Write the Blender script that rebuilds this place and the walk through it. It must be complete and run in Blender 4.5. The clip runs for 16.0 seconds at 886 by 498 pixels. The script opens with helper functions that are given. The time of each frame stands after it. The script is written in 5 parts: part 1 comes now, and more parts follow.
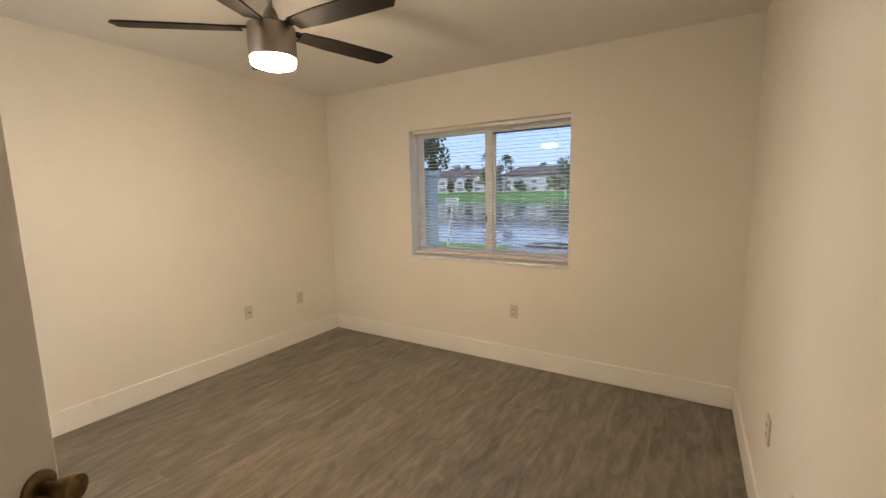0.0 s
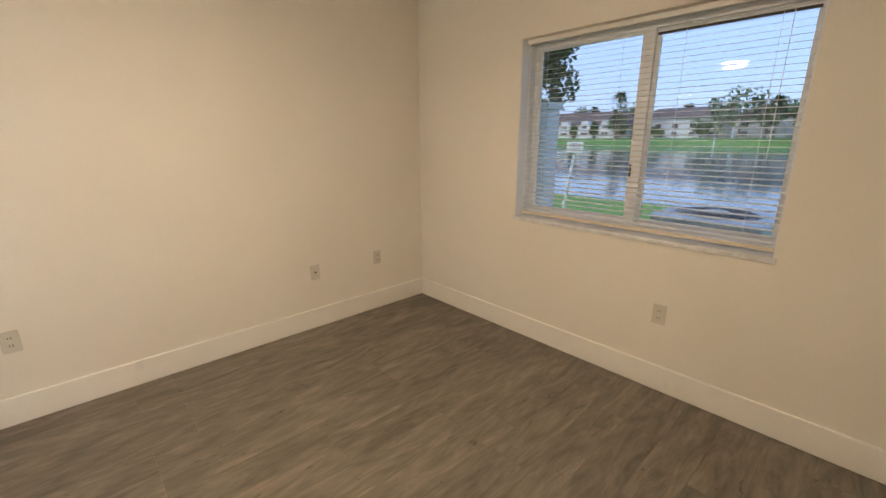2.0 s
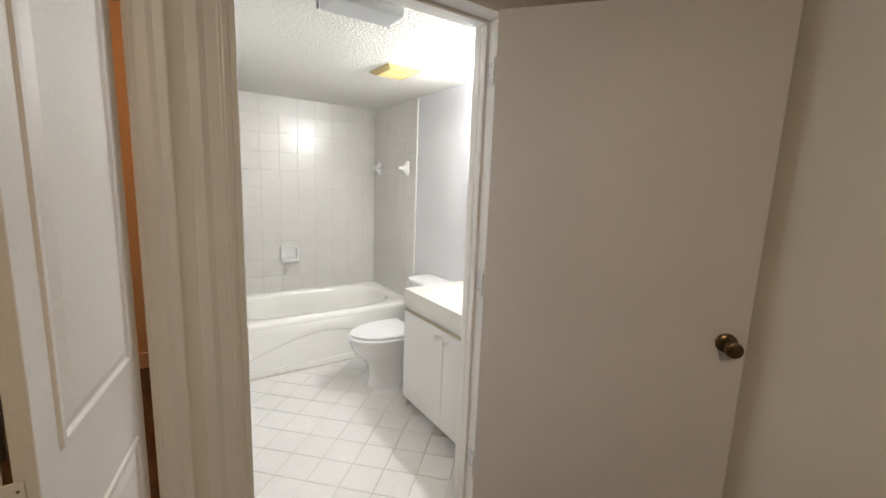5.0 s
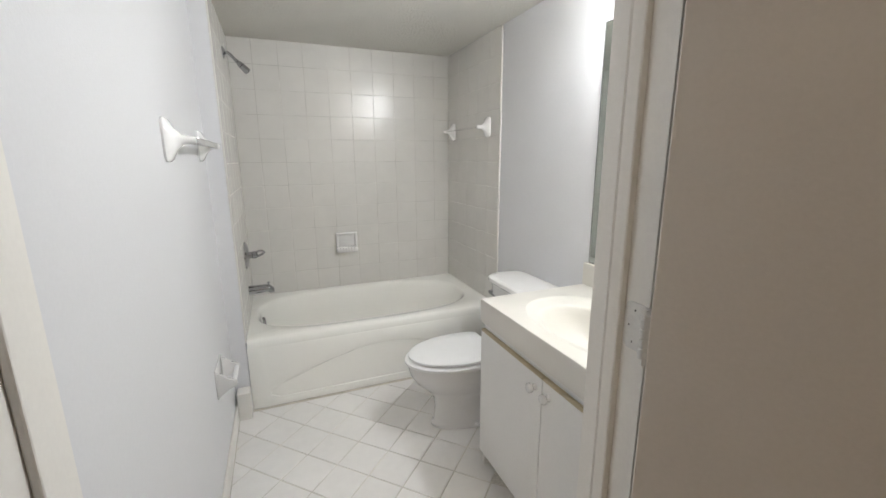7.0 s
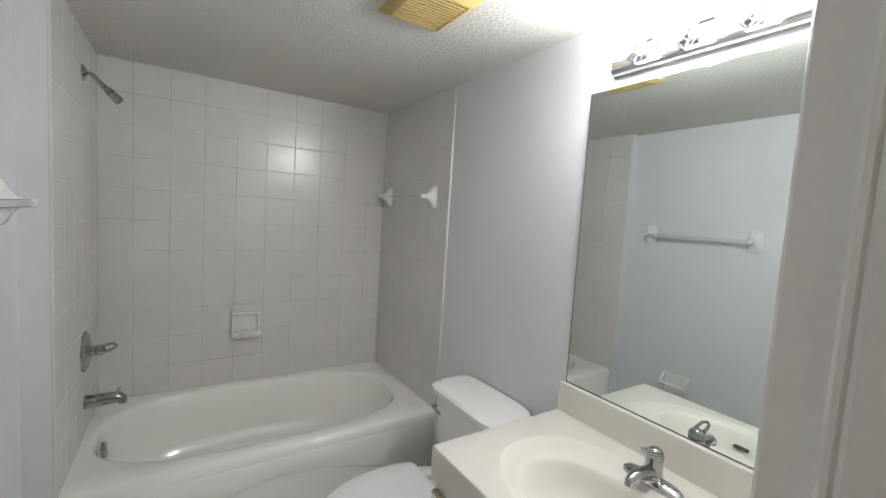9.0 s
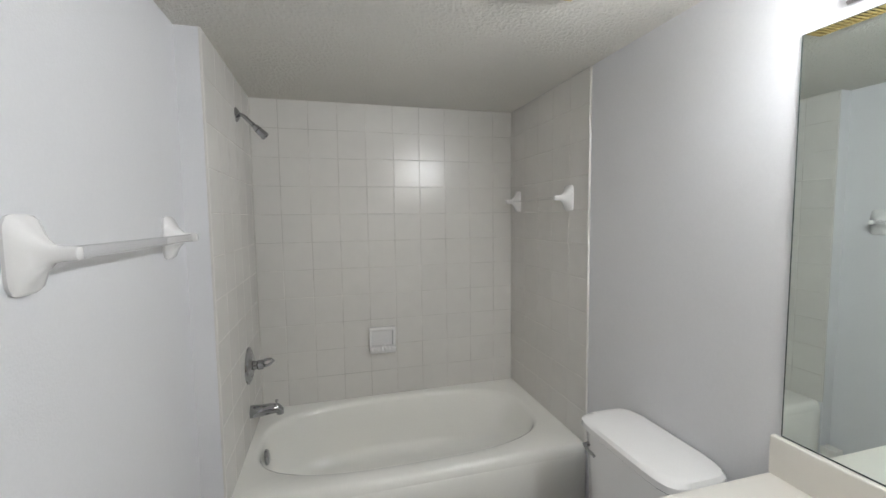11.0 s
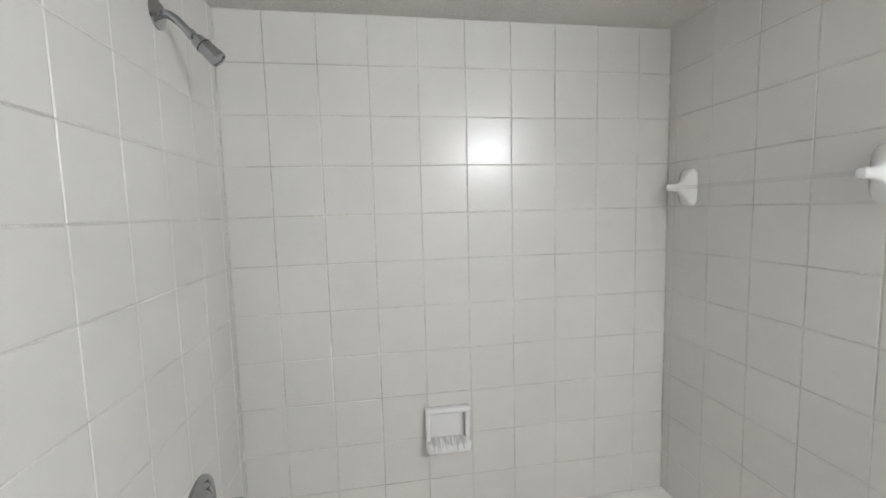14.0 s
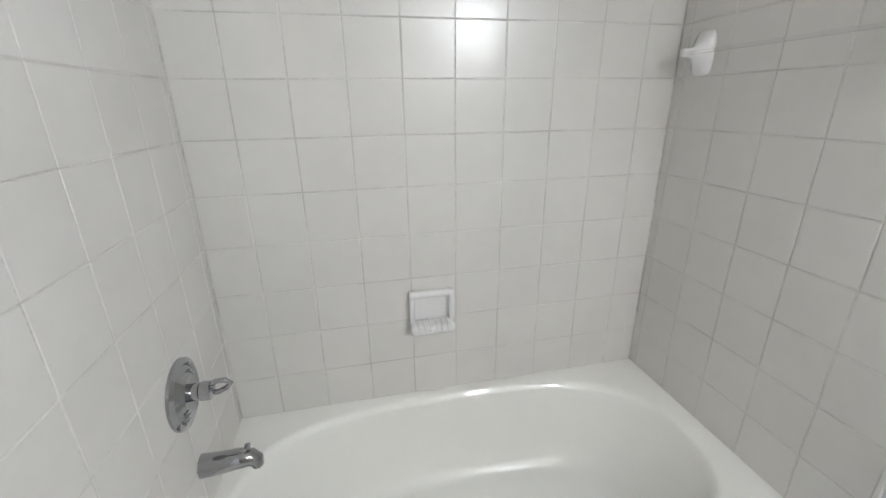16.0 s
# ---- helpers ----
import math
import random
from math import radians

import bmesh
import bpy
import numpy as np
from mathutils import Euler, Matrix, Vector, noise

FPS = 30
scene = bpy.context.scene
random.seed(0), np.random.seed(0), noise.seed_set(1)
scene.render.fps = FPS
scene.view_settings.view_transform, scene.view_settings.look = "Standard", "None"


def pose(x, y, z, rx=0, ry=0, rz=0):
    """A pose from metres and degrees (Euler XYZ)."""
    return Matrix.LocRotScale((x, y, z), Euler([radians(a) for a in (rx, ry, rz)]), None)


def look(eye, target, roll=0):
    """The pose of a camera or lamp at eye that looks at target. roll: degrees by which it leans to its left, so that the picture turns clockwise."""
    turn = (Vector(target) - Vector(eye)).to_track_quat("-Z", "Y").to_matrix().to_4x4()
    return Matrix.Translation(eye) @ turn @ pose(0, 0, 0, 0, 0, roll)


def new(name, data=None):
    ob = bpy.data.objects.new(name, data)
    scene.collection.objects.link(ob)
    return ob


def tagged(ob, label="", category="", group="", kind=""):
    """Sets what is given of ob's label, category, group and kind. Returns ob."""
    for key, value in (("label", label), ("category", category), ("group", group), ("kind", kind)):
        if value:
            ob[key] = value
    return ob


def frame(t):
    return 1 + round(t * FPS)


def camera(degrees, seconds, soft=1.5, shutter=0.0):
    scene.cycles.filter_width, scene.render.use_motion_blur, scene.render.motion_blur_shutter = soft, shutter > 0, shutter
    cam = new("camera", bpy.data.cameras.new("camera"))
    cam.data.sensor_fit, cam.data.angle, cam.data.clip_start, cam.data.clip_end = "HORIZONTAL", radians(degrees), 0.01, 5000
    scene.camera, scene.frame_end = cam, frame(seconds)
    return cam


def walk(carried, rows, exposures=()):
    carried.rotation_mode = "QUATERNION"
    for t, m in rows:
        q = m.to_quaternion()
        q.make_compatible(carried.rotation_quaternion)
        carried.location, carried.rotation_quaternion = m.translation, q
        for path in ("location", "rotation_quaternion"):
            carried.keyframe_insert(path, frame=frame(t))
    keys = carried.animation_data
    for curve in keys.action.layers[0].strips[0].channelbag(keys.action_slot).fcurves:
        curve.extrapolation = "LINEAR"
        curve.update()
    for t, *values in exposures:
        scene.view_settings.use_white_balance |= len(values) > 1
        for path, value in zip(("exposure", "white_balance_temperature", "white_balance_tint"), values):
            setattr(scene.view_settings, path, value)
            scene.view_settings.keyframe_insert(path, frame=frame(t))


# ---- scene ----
cam = camera(94.6, 16.0)
PATH = [
    (0, (0.037, 0.057, 1.498), (-0.994, 1.749, 1.228), -1.1),
    (0.5, (-0.045, 0.239, 1.491), (-1.027, 1.932, 1.081), -1.2),
    (1, (-0.18, 0.45, 1.449), (-1.156, 2.128, 0.966), -1.0),
    (1.5, (-0.361, 0.673, 1.453), (-1.4, 2.301, 0.933), -1.3),
    (2, (-0.482, 0.903, 1.454), (-1.899, 2.215, 0.933), -0.1),
    (2.5, (-0.625, 0.985, 1.433), (-2.473, 1.511, 0.878), -0.4),
    (3, (-0.903, 1.006, 1.472), (-2.783, 0.708, 0.857), -2.0),
    (3.5, (-1.121, 0.965, 1.479), (-2.853, 0.152, 0.898), -2.7),
    (4, (-1.344, 0.922, 1.472), (-2.836, -0.334, 1.028), 0.4),
    (4.2, (-1.427, 0.903, 1.473), (-2.867, -0.427, 1.079), 1.2),
    (6.3, (-2.126, 0.236, 1.396), (-2.662, -1.648, 0.991), -1.0),
    (6.5, (-2.168, 0.163, 1.387), (-2.709, -1.714, 0.957), -1.9),
    (7, (-2.186, -0.012, 1.369), (-2.916, -1.824, 0.939), -0.3),
    (7.5, (-2.143, -0.204, 1.399), (-3.116, -1.913, 1.034), -0.2),
    (8, (-2.144, -0.318, 1.408), (-3.199, -1.98, 1.053), -0.4),
    (8.5, (-2.226, -0.42, 1.423), (-3.307, -2.078, 1.137), 1.5),
    (9, (-2.314, -0.506, 1.465), (-3.396, -2.181, 1.307), 3.6),
    (9.5, (-2.37, -0.541, 1.484), (-3.371, -2.271, 1.41), 2.6),
    (10, (-2.395, -0.563, 1.505), (-3.201, -2.393, 1.463), 0.0),
    (10.2, (-2.398, -0.575, 1.502), (-3.121, -2.439, 1.461), -0.6),
    (12.3, (-2.327, -1.1, 1.462), (-2.707, -3.03, 1.102), -0.1),
    (12.5, (-2.357, -1.184, 1.464), (-2.707, -3.119, 1.099), -0.4),
    (13, (-2.422, -1.429, 1.47), (-2.747, -3.373, 1.134), -0.4),
    (13.5, (-2.455, -1.609, 1.481), (-2.771, -3.563, 1.193), -0.8),
    (14, (-2.432, -1.754, 1.513), (-2.743, -3.721, 1.329), -1.5),
    (14.5, (-2.386, -1.833, 1.532), (-2.792, -3.787, 1.402), -1.2),
    (15, (-2.394, -1.845, 1.515), (-2.91, -3.765, 1.301), -0.3),
    (15.5, (-2.413, -1.85, 1.486), (-2.875, -3.746, 1.048), -0.5),
    (16, (-2.419, -1.851, 1.441), (-2.816, -3.692, 0.768), -0.8),
]
EXPOSURES = [(0, 1.52, 6600, 10), (1.5, 1.45, 6600, 10), (2.4, 1.46, 6600, 10), (3.0, 0.93, 6600, 10), (3.5, 0.65, 6600, 10), (4.2, 0.38, 6600, 10), (6.3, -0.22, 6450, 10), (7.0, -0.32, 6450, 10), (7.5, -0.44, 6500, 10), (8.5, -0.66, 6600, 10), (9.0, -0.86, 6400, 10), (10.2, -0.82, 6350, 10), (12.3, -0.42, 6350, 10), (13.5, -0.28, 6250, 10), (14.5, -0.14, 6200, 10), (16, -0.14, 6150, 10)]
walk(cam, [(t, look(eye, target, roll)) for t, eye, target, roll in PATH], EXPOSURES)

# ---- light ----
world = bpy.data.worlds.new("world")
scene.world = world
world.use_nodes = True
wn, wl = world.node_tree.nodes, world.node_tree.links
sky = wn.new("ShaderNodeTexSky")
sky.sky_type, sky.sun_disc = "NISHITA", False
sky.sun_elevation, sky.sun_rotation = radians(12), radians(200)
sky.air_density, sky.dust_density, sky.ozone_density = 1.2, 0.6, 3.0
wn["Background"].inputs[1].default_value = 0.15
veil = wn.new("ShaderNodeMix")
veil.data_type = "RGBA"
veil.inputs[0].default_value = 0.8
veil.inputs[7].default_value = (2.75, 3.85, 6.7, 1)   # thin even evening cloud
wl.new(sky.outputs[0], veil.inputs[6])
wl.new(veil.outputs[2], wn["Background"].inputs[0])
sun = new("sun", bpy.data.lights.new("sun", "SUN"))
sun.data.energy, sun.data.angle, sun.data.color = 0.9, radians(20), (1.0, 0.95, 0.88)
sun.matrix_world = look((0, 0, 30), (0.34 * 30, 0.94 * 30, 30 - 0.9 * 30))

FAN_LIGHT = ((1.0, 0.783, 0.535), 113.0)
BULB_LIGHT = ((0.96, 0.98, 1.0), 340.0)


# ---- materials ----
def material(name, rgb, rough=0.5, metal=0.0, spec=0.5, var=0.06, scale=3.0, fine=120.0, bump=0.1, bump_scale=None, coat=0.0, per_object=0.0, stretch=(1, 1, 1), rough_var=0.08):
    """Plain painted, metal or ceramic surface with variation at two scales and fine relief."""
    m = bpy.data.materials.new(name)
    m.use_nodes = True
    n, l = m.node_tree.nodes, m.node_tree.links
    b = n["Principled BSDF"]
    b.inputs["Metallic"].default_value = metal
    b.inputs["Specular IOR Level"].default_value = spec
    b.inputs["Coat Weight"].default_value = coat
    co = n.new("ShaderNodeTexCoord")
    mp = n.new("ShaderNodeMapping")
    mp.inputs["Scale"].default_value = stretch
    geo = n.new("ShaderNodeNewGeometry")
    l.new(geo.outputs["Position"] if per_object else co.outputs["Object"], mp.inputs[0])
    big, small = n.new("ShaderNodeTexNoise"), n.new("ShaderNodeTexNoise")
    big.inputs["Scale"].default_value, small.inputs["Scale"].default_value = scale, fine
    big.inputs["Detail"].default_value, small.inputs["Detail"].default_value = 4, 2
    l.new(mp.outputs[0], big.inputs[0]); l.new(mp.outputs[0], small.inputs[0])
    add = n.new("ShaderNodeMath"); add.operation = "ADD"
    l.new(big.outputs[0], add.inputs[0])
    mul = n.new("ShaderNodeMath"); mul.operation = "MULTIPLY"; mul.inputs[1].default_value = 0.5
    l.new(small.outputs[0], mul.inputs[0]); l.new(mul.outputs[0], add.inputs[1])
    src = add.outputs[0]
    if per_object:
        info = n.new("ShaderNodeObjectInfo")
        pm = n.new("ShaderNodeMath"); pm.operation = "MULTIPLY_ADD"
        pm.inputs[1].default_value, pm.inputs[2].default_value = per_object, -per_object / 2
        l.new(info.outputs["Random"], pm.inputs[0])
        a2 = n.new("ShaderNodeMath"); a2.operation = "ADD"
        l.new(src, a2.inputs[0]); l.new(pm.outputs[0], a2.inputs[1])
        src = a2.outputs[0]
    ramp = n.new("ShaderNodeMapRange"); ramp.interpolation_type = "SMOOTHSTEP"
    ramp.inputs["From Min"].default_value, ramp.inputs["From Max"].default_value = 0.35, 1.15
    ramp.inputs["To Min"].default_value, ramp.inputs["To Max"].default_value = 1 - var, 1 + var * 0.5
    l.new(src, ramp.inputs[0])
    mix = n.new("ShaderNodeVectorMath"); mix.operation = "SCALE"
    mix.inputs[0].default_value = rgb
    l.new(ramp.outputs[0], mix.inputs["Scale"])
    l.new(mix.outputs[0], b.inputs["Base Color"])
    rr = n.new("ShaderNodeMapRange")
    rr.inputs["From Min"].default_value, rr.inputs["From Max"].default_value = 0.3, 0.7
    rr.inputs["To Min"].default_value, rr.inputs["To Max"].default_value = max(0.02, rough - rough_var), min(1, rough + rough_var)
    l.new(big.outputs[0], rr.inputs[0]); l.new(rr.outputs[0], b.inputs["Roughness"])
    if bump:
        bp = n.new("ShaderNodeBump")
        bp.inputs["Strength"].default_value, bp.inputs["Distance"].default_value = bump, 0.003
        if bump_scale:
            bn = n.new("ShaderNodeTexNoise")
            bn.inputs["Scale"].default_value, bn.inputs["Detail"].default_value = bump_scale, 3
            l.new(mp.outputs[0], bn.inputs[0]); l.new(bn.outputs[0], bp.inputs["Height"])
        else:
            l.new(small.outputs[0], bp.inputs["Height"])
        l.new(bp.outputs[0], b.inputs["Normal"])
    return m


def textured_ceiling(name, rgb):
    """Sprayed knockdown texture: raised flat blobs on a smooth ground."""
    m = material(name, rgb, 0.85, var=0.05, scale=1.5, bump=0)
    n, l = m.node_tree.nodes, m.node_tree.links
    co = n.new("ShaderNodeTexCoord")
    v = n.new("ShaderNodeTexVoronoi"); v.feature = "SMOOTH_F1"
    v.inputs["Scale"].default_value = 75
    nz = n.new("ShaderNodeTexNoise"); nz.inputs["Scale"].default_value, nz.inputs["Detail"].default_value = 120, 4
    l.new(co.outputs["Object"], nz.inputs[0])
    mixv = n.new("ShaderNodeMix"); mixv.data_type = "VECTOR"; mixv.inputs[0].default_value = 0.02
    l.new(co.outputs["Object"], mixv.inputs[4]); l.new(nz.outputs[1], mixv.inputs[5])
    l.new(mixv.outputs[1], v.inputs["Vector"])
    s = n.new("ShaderNodeMapRange"); s.inputs["From Min"].default_value, s.inputs["From Max"].default_value = 0.5, 0.2
    l.new(v.outputs["Distance"], s.inputs[0])
    a = n.new("ShaderNodeMath"); a.operation = "ADD"
    l.new(s.outputs[0], a.inputs[0]); l.new(nz.outputs[0], a.inputs[1])
    bp = n.new("ShaderNodeBump"); bp.inputs["Strength"].default_value, bp.inputs["Distance"].default_value = 0.8, 0.004
    l.new(a.outputs[0], bp.inputs["Height"]); l.new(bp.outputs[0], n["Principled BSDF"].inputs["Normal"])
    return m


def plank_material(name):
    """Grey-brown wood-look vinyl: long grain along y, cloudy patches, small knots, each plank shifted."""
    m = bpy.data.materials.new(name)
    m.use_nodes = True
    n, l = m.node_tree.nodes, m.node_tree.links
    b = n["Principled BSDF"]
    co, info = n.new("ShaderNodeTexCoord"), n.new("ShaderNodeObjectInfo")
    off = n.new("ShaderNodeVectorMath"); off.operation = "SCALE"; off.inputs[0].default_value = (7.0, 31.0, 3.0)
    l.new(info.outputs["Random"], off.inputs["Scale"])
    add = n.new("ShaderNodeVectorMath")
    l.new(co.outputs["Object"], add.inputs[0]); l.new(off.outputs[0], add.inputs[1])

    def grain(sx, sy, scale, detail, dist):
        mp = n.new("ShaderNodeMapping"); mp.inputs["Scale"].default_value = (sx, sy, 1)
        l.new(add.outputs[0], mp.inputs[0])
        t = n.new("ShaderNodeTexNoise")
        t.inputs["Scale"].default_value, t.inputs["Detail"].default_value, t.inputs["Distortion"].default_value = scale, detail, dist
        t.inputs["Roughness"].default_value = 0.6
        l.new(mp.outputs[0], t.inputs[0])
        return t.outputs[0]
    cloud, streak, fine, blot = grain(1, 0.24, 8, 7, 1.8), grain(1, 0.16, 20, 6, 2.0), grain(1, 0.12, 90, 4, 1.0), grain(1, 0.5, 11, 5, 2.0)
    w = n.new("ShaderNodeMath"); w.operation = "MULTIPLY_ADD"; w.inputs[1].default_value = 0.48
    l.new(streak, w.inputs[0]); l.new(cloud, w.inputs[2])
    knot = n.new("ShaderNodeMapRange"); knot.interpolation_type = "SMOOTHSTEP"
    knot.inputs["From Min"].default_value, knot.inputs["From Max"].default_value = 0.36, 0.30
    knot.inputs["To Min"].default_value, knot.inputs["To Max"].default_value = 0.0, -0.24
    l.new(blot, knot.inputs[0])
    wk = n.new("ShaderNodeMath"); wk.operation = "ADD"
    l.new(w.outputs[0], wk.inputs[0]); l.new(knot.outputs[0], wk.inputs[1])
    w2 = n.new("ShaderNodeMath"); w2.operation = "MULTIPLY_ADD"; w2.inputs[1].default_value = 0.20
    l.new(fine, w2.inputs[0]); l.new(wk.outputs[0], w2.inputs[2])
    w3 = n.new("ShaderNodeMath"); w3.operation = "MULTIPLY_ADD"; w3.inputs[1].default_value = 0.05
    l.new(info.outputs["Random"], w3.inputs[0]); l.new(w2.outputs[0], w3.inputs[2])
    r = n.new("ShaderNodeValToRGB")
    r.color_ramp.elements[0].position, r.color_ramp.elements[0].color = 0.35, (0.088, 0.077, 0.062, 1)
    r.color_ramp.elements[1].position, r.color_ramp.elements[1].color = 0.67, (0.250, 0.219, 0.180, 1)
    e = r.color_ramp.elements.new(0.5); e.color = (0.154, 0.134, 0.108, 1)
    sc = n.new("ShaderNodeMath"); sc.operation = "MULTIPLY"; sc.inputs[1].default_value = 0.60
    l.new(w3.outputs[0], sc.inputs[0]); l.new(sc.outputs[0], r.inputs[0])
    l.new(r.outputs[0], b.inputs["Base Color"])
    b.inputs["Roughness"].default_value = 0.42
    b.inputs["Specular IOR Level"].default_value = 0.4
    bp = n.new("ShaderNodeBump"); bp.inputs["Strength"].default_value, bp.inputs["Distance"].default_value = 0.25, 0.001
    l.new(w2.outputs[0], bp.inputs["Height"]); l.new(bp.outputs[0], b.inputs["Normal"])
    return m


def glow(name, rgb, strength):
    m = bpy.data.materials.new(name)
    m.use_nodes = True
    b = m.node_tree.nodes["Principled BSDF"]
    b.inputs["Base Color"].default_value = (0.9, 0.9, 0.88, 1)
    b.inputs["Emission Color"].default_value = (*rgb, 1)
    b.inputs["Emission Strength"].default_value = strength
    return m


def clear(name, rgb=(1, 1, 1), rough=0.0, ior=1.45):
    m = bpy.data.materials.new(name)
    m.use_nodes = True
    b = m.node_tree.nodes["Principled BSDF"]
    b.inputs["Base Color"].default_value = (*rgb, 1)
    b.inputs["Transmission Weight"].default_value = 1
    b.inputs["Roughness"].default_value, b.inputs["IOR"].default_value = rough, ior
    return m


def mirror_material():
    m = bpy.data.materials.new("mirror")
    m.use_nodes = True
    b = m.node_tree.nodes["Principled BSDF"]
    b.inputs["Base Color"].default_value = (0.80, 0.86, 0.83, 1)
    b.inputs["Metallic"].default_value, b.inputs["Roughness"].default_value = 1, 0.01
    return m


M_WALL = material("bedroom_wall_paint", (0.78, 0.738, 0.67), 0.62, var=0.05, scale=1.2, bump=0.22, bump_scale=260)
M_BATHWALL = material("bath_wall_paint", (0.725, 0.725, 0.742), 0.45, var=0.04, scale=1.5, bump=0.2, bump_scale=220)
M_CEIL = material("bedroom_ceiling_paint", (0.78, 0.76, 0.72), 0.85, var=0.05, scale=1.0, bump=0.35, bump_scale=140)
M_POPCORN = textured_ceiling("bath_ceiling_texture", (0.735, 0.715, 0.665))
M_TRIM = material("trim_paint", (0.825, 0.80, 0.757), 0.35, var=0.05, scale=4, bump=0.06)
M_DOOR = material("door_paint", (0.80, 0.765, 0.735), 0.42, var=0.05, scale=1.5, bump=0.1, bump_scale=180)
M_BIFOLD = material("bifold_paint", (0.74, 0.71, 0.67), 0.45, var=0.08, scale=3, bump=0.12, bump_scale=150)
M_DARKEDGE = material("raw_wood_edge", (0.42, 0.25, 0.11), 0.7, var=0.2, scale=6)
M_PLANK = plank_material("vinyl_plank")
M_SUBFLOOR = material("floor_joint", (0.10, 0.086, 0.072), 0.8)
M_TILE = material("wall_tile_glaze", (0.715, 0.697, 0.664), 0.25, var=0.05, scale=2.5, fine=14, bump=0.05, bump_scale=9, per_object=0.18, rough_var=0.008)
M_GROUT = material("wall_grout", (0.66, 0.64, 0.60), 0.85, var=0.34, scale=6, bump=0.2)
M_FTILE = material("floor_tile_glaze", (0.83, 0.815, 0.795), 0.24, var=0.06, scale=3, fine=25, bump=0.05, bump_scale=12, per_object=0.2, rough_var=0.015)
M_FGROUT = material("floor_grout", (0.68, 0.65, 0.59), 0.9, var=0.45, scale=3.5, bump=0.2)
M_TUB = material("tub_enamel", (0.90, 0.892, 0.845), 0.06, var=0.03, scale=2, bump=0.02, bump_scale=6, coat=0.4, rough_var=0.02)
M_CERAMIC = material("white_ceramic", (0.83, 0.82, 0.81), 0.12, var=0.03, scale=4, bump=0.0, coat=0.3, rough_var=0.04)
M_DISH = material("ceramic_soap_dish", (0.82, 0.81, 0.80), 0.14, var=0.04, scale=6, bump=0.0, coat=0.3)
M_SEAT = material("toilet_seat_plastic", (0.82, 0.82, 0.82), 0.35, var=0.03, scale=5, bump=0.0)
M_MARBLE = material("cultured_marble", (0.735, 0.705, 0.65), 0.32, var=0.06, scale=3, fine=9, bump=0.0, coat=0.2, rough_var=0.05)
M_CAB = material("cabinet_laminate", (0.80, 0.785, 0.76), 0.38, var=0.04, scale=3, bump=0.05)
M_CABEDGE = material("cabinet_pull_strip", (0.55, 0.46, 0.31), 0.5, var=0.18, scale=12)
# chrome colour lowered to stand in for dark reflections
M_DARKCHROME = material("chrome", (0.43, 0.435, 0.45), 0.06, metal=1.0, var=0.05, scale=20, bump=0, rough_var=0.04)
# the same chrome kept bright, for the lit vanity bar
M_BRIGHTCHROME = material("bright_chrome", (0.78, 0.78, 0.80), 0.1, metal=1.0, var=0.05, scale=20, bump=0, rough_var=0.04)
M_NICKEL = material("brushed_nickel", (0.45, 0.42, 0.38), 0.36, metal=1.0, var=0.15, scale=8, fine=90, bump=0.05, stretch=(1, 1, 0.1))
M_BRASS = material("aged_brass", (0.20, 0.14, 0.075), 0.36, metal=1.0, var=0.35, scale=30, bump=0.05)
M_HINGE = material("painted_hinge", (0.72, 0.71, 0.69), 0.4, var=0.1, scale=30)
M_BLADE = material("dark_fan_blade", (0.013, 0.0105, 0.009), 0.62, spec=0.2, var=0.25, scale=12, bump=0.05, stretch=(1, 1, 1))
M_VENT = material("yellowed_plastic", (0.56, 0.42, 0.16), 0.45, var=0.12, scale=6, bump=0.05)
M_VENTDARK = material("vent_shade", (0.06, 0.05, 0.03), 0.9)
M_PLATE = material("outlet_plastic", (0.60, 0.565, 0.50), 0.4, var=0.04, scale=8)
M_SLOT = material("outlet_slot", (0.05, 0.045, 0.04), 0.6)
# bluish cast put into the white to imitate skylight on frame and reveal
M_FRAME = material("sky_tinted_white_paint", (0.85, 0.87, 0.90), 0.35, var=0.05, scale=4, bump=0.04)
M_SLAT = material("blind_slat", (0.80, 0.79, 0.76), 0.4, var=0.04, scale=5)
M_RAIL = material("blind_rail", (0.72, 0.62, 0.48), 0.45, var=0.06, scale=5)
M_SILL = material("marble_sill", (0.74, 0.75, 0.77), 0.38, var=0.25, scale=9, fine=40, bump=0.05)
# grey put into the glass to dim the view outside; daylight enters undimmed
M_GLASS = clear("view_dimming_glass", (0.48, 0.50, 0.50))
M_ACRYL = clear("clear_acrylic_bar", (0.95, 0.95, 0.96), 0.05, 1.3)
M_MIRROR = mirror_material()
M_MIRROREDGE = material("mirror_edge", (0.10, 0.12, 0.11), 0.3, var=0.3, scale=20)
M_BULB = glow("lit_globe_bulb", *BULB_LIGHT)
# rear glow cut far below the front so the wall behind stays unburnt
M_BULBBACK = glow("bulb_rear_dimmed", BULB_LIGHT[0], 13.0)
M_DOME = glow("lit_dome", *FAN_LIGHT)
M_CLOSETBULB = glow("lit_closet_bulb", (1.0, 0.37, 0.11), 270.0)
M_COVER = material("unlit_light_cover", (0.55, 0.56, 0.56), 0.37, var=0.05, scale=10)
M_CAULK = material("yellowed_caulk", (0.70, 0.66, 0.57), 0.6, var=0.2, scale=15)
M_RUBBER = material("dark_strip", (0.045, 0.04, 0.035), 0.6)
M_GRASS = material("lawn", (0.13, 0.27, 0.045), 0.9, var=0.5, scale=0.35, fine=6, bump=0.5)
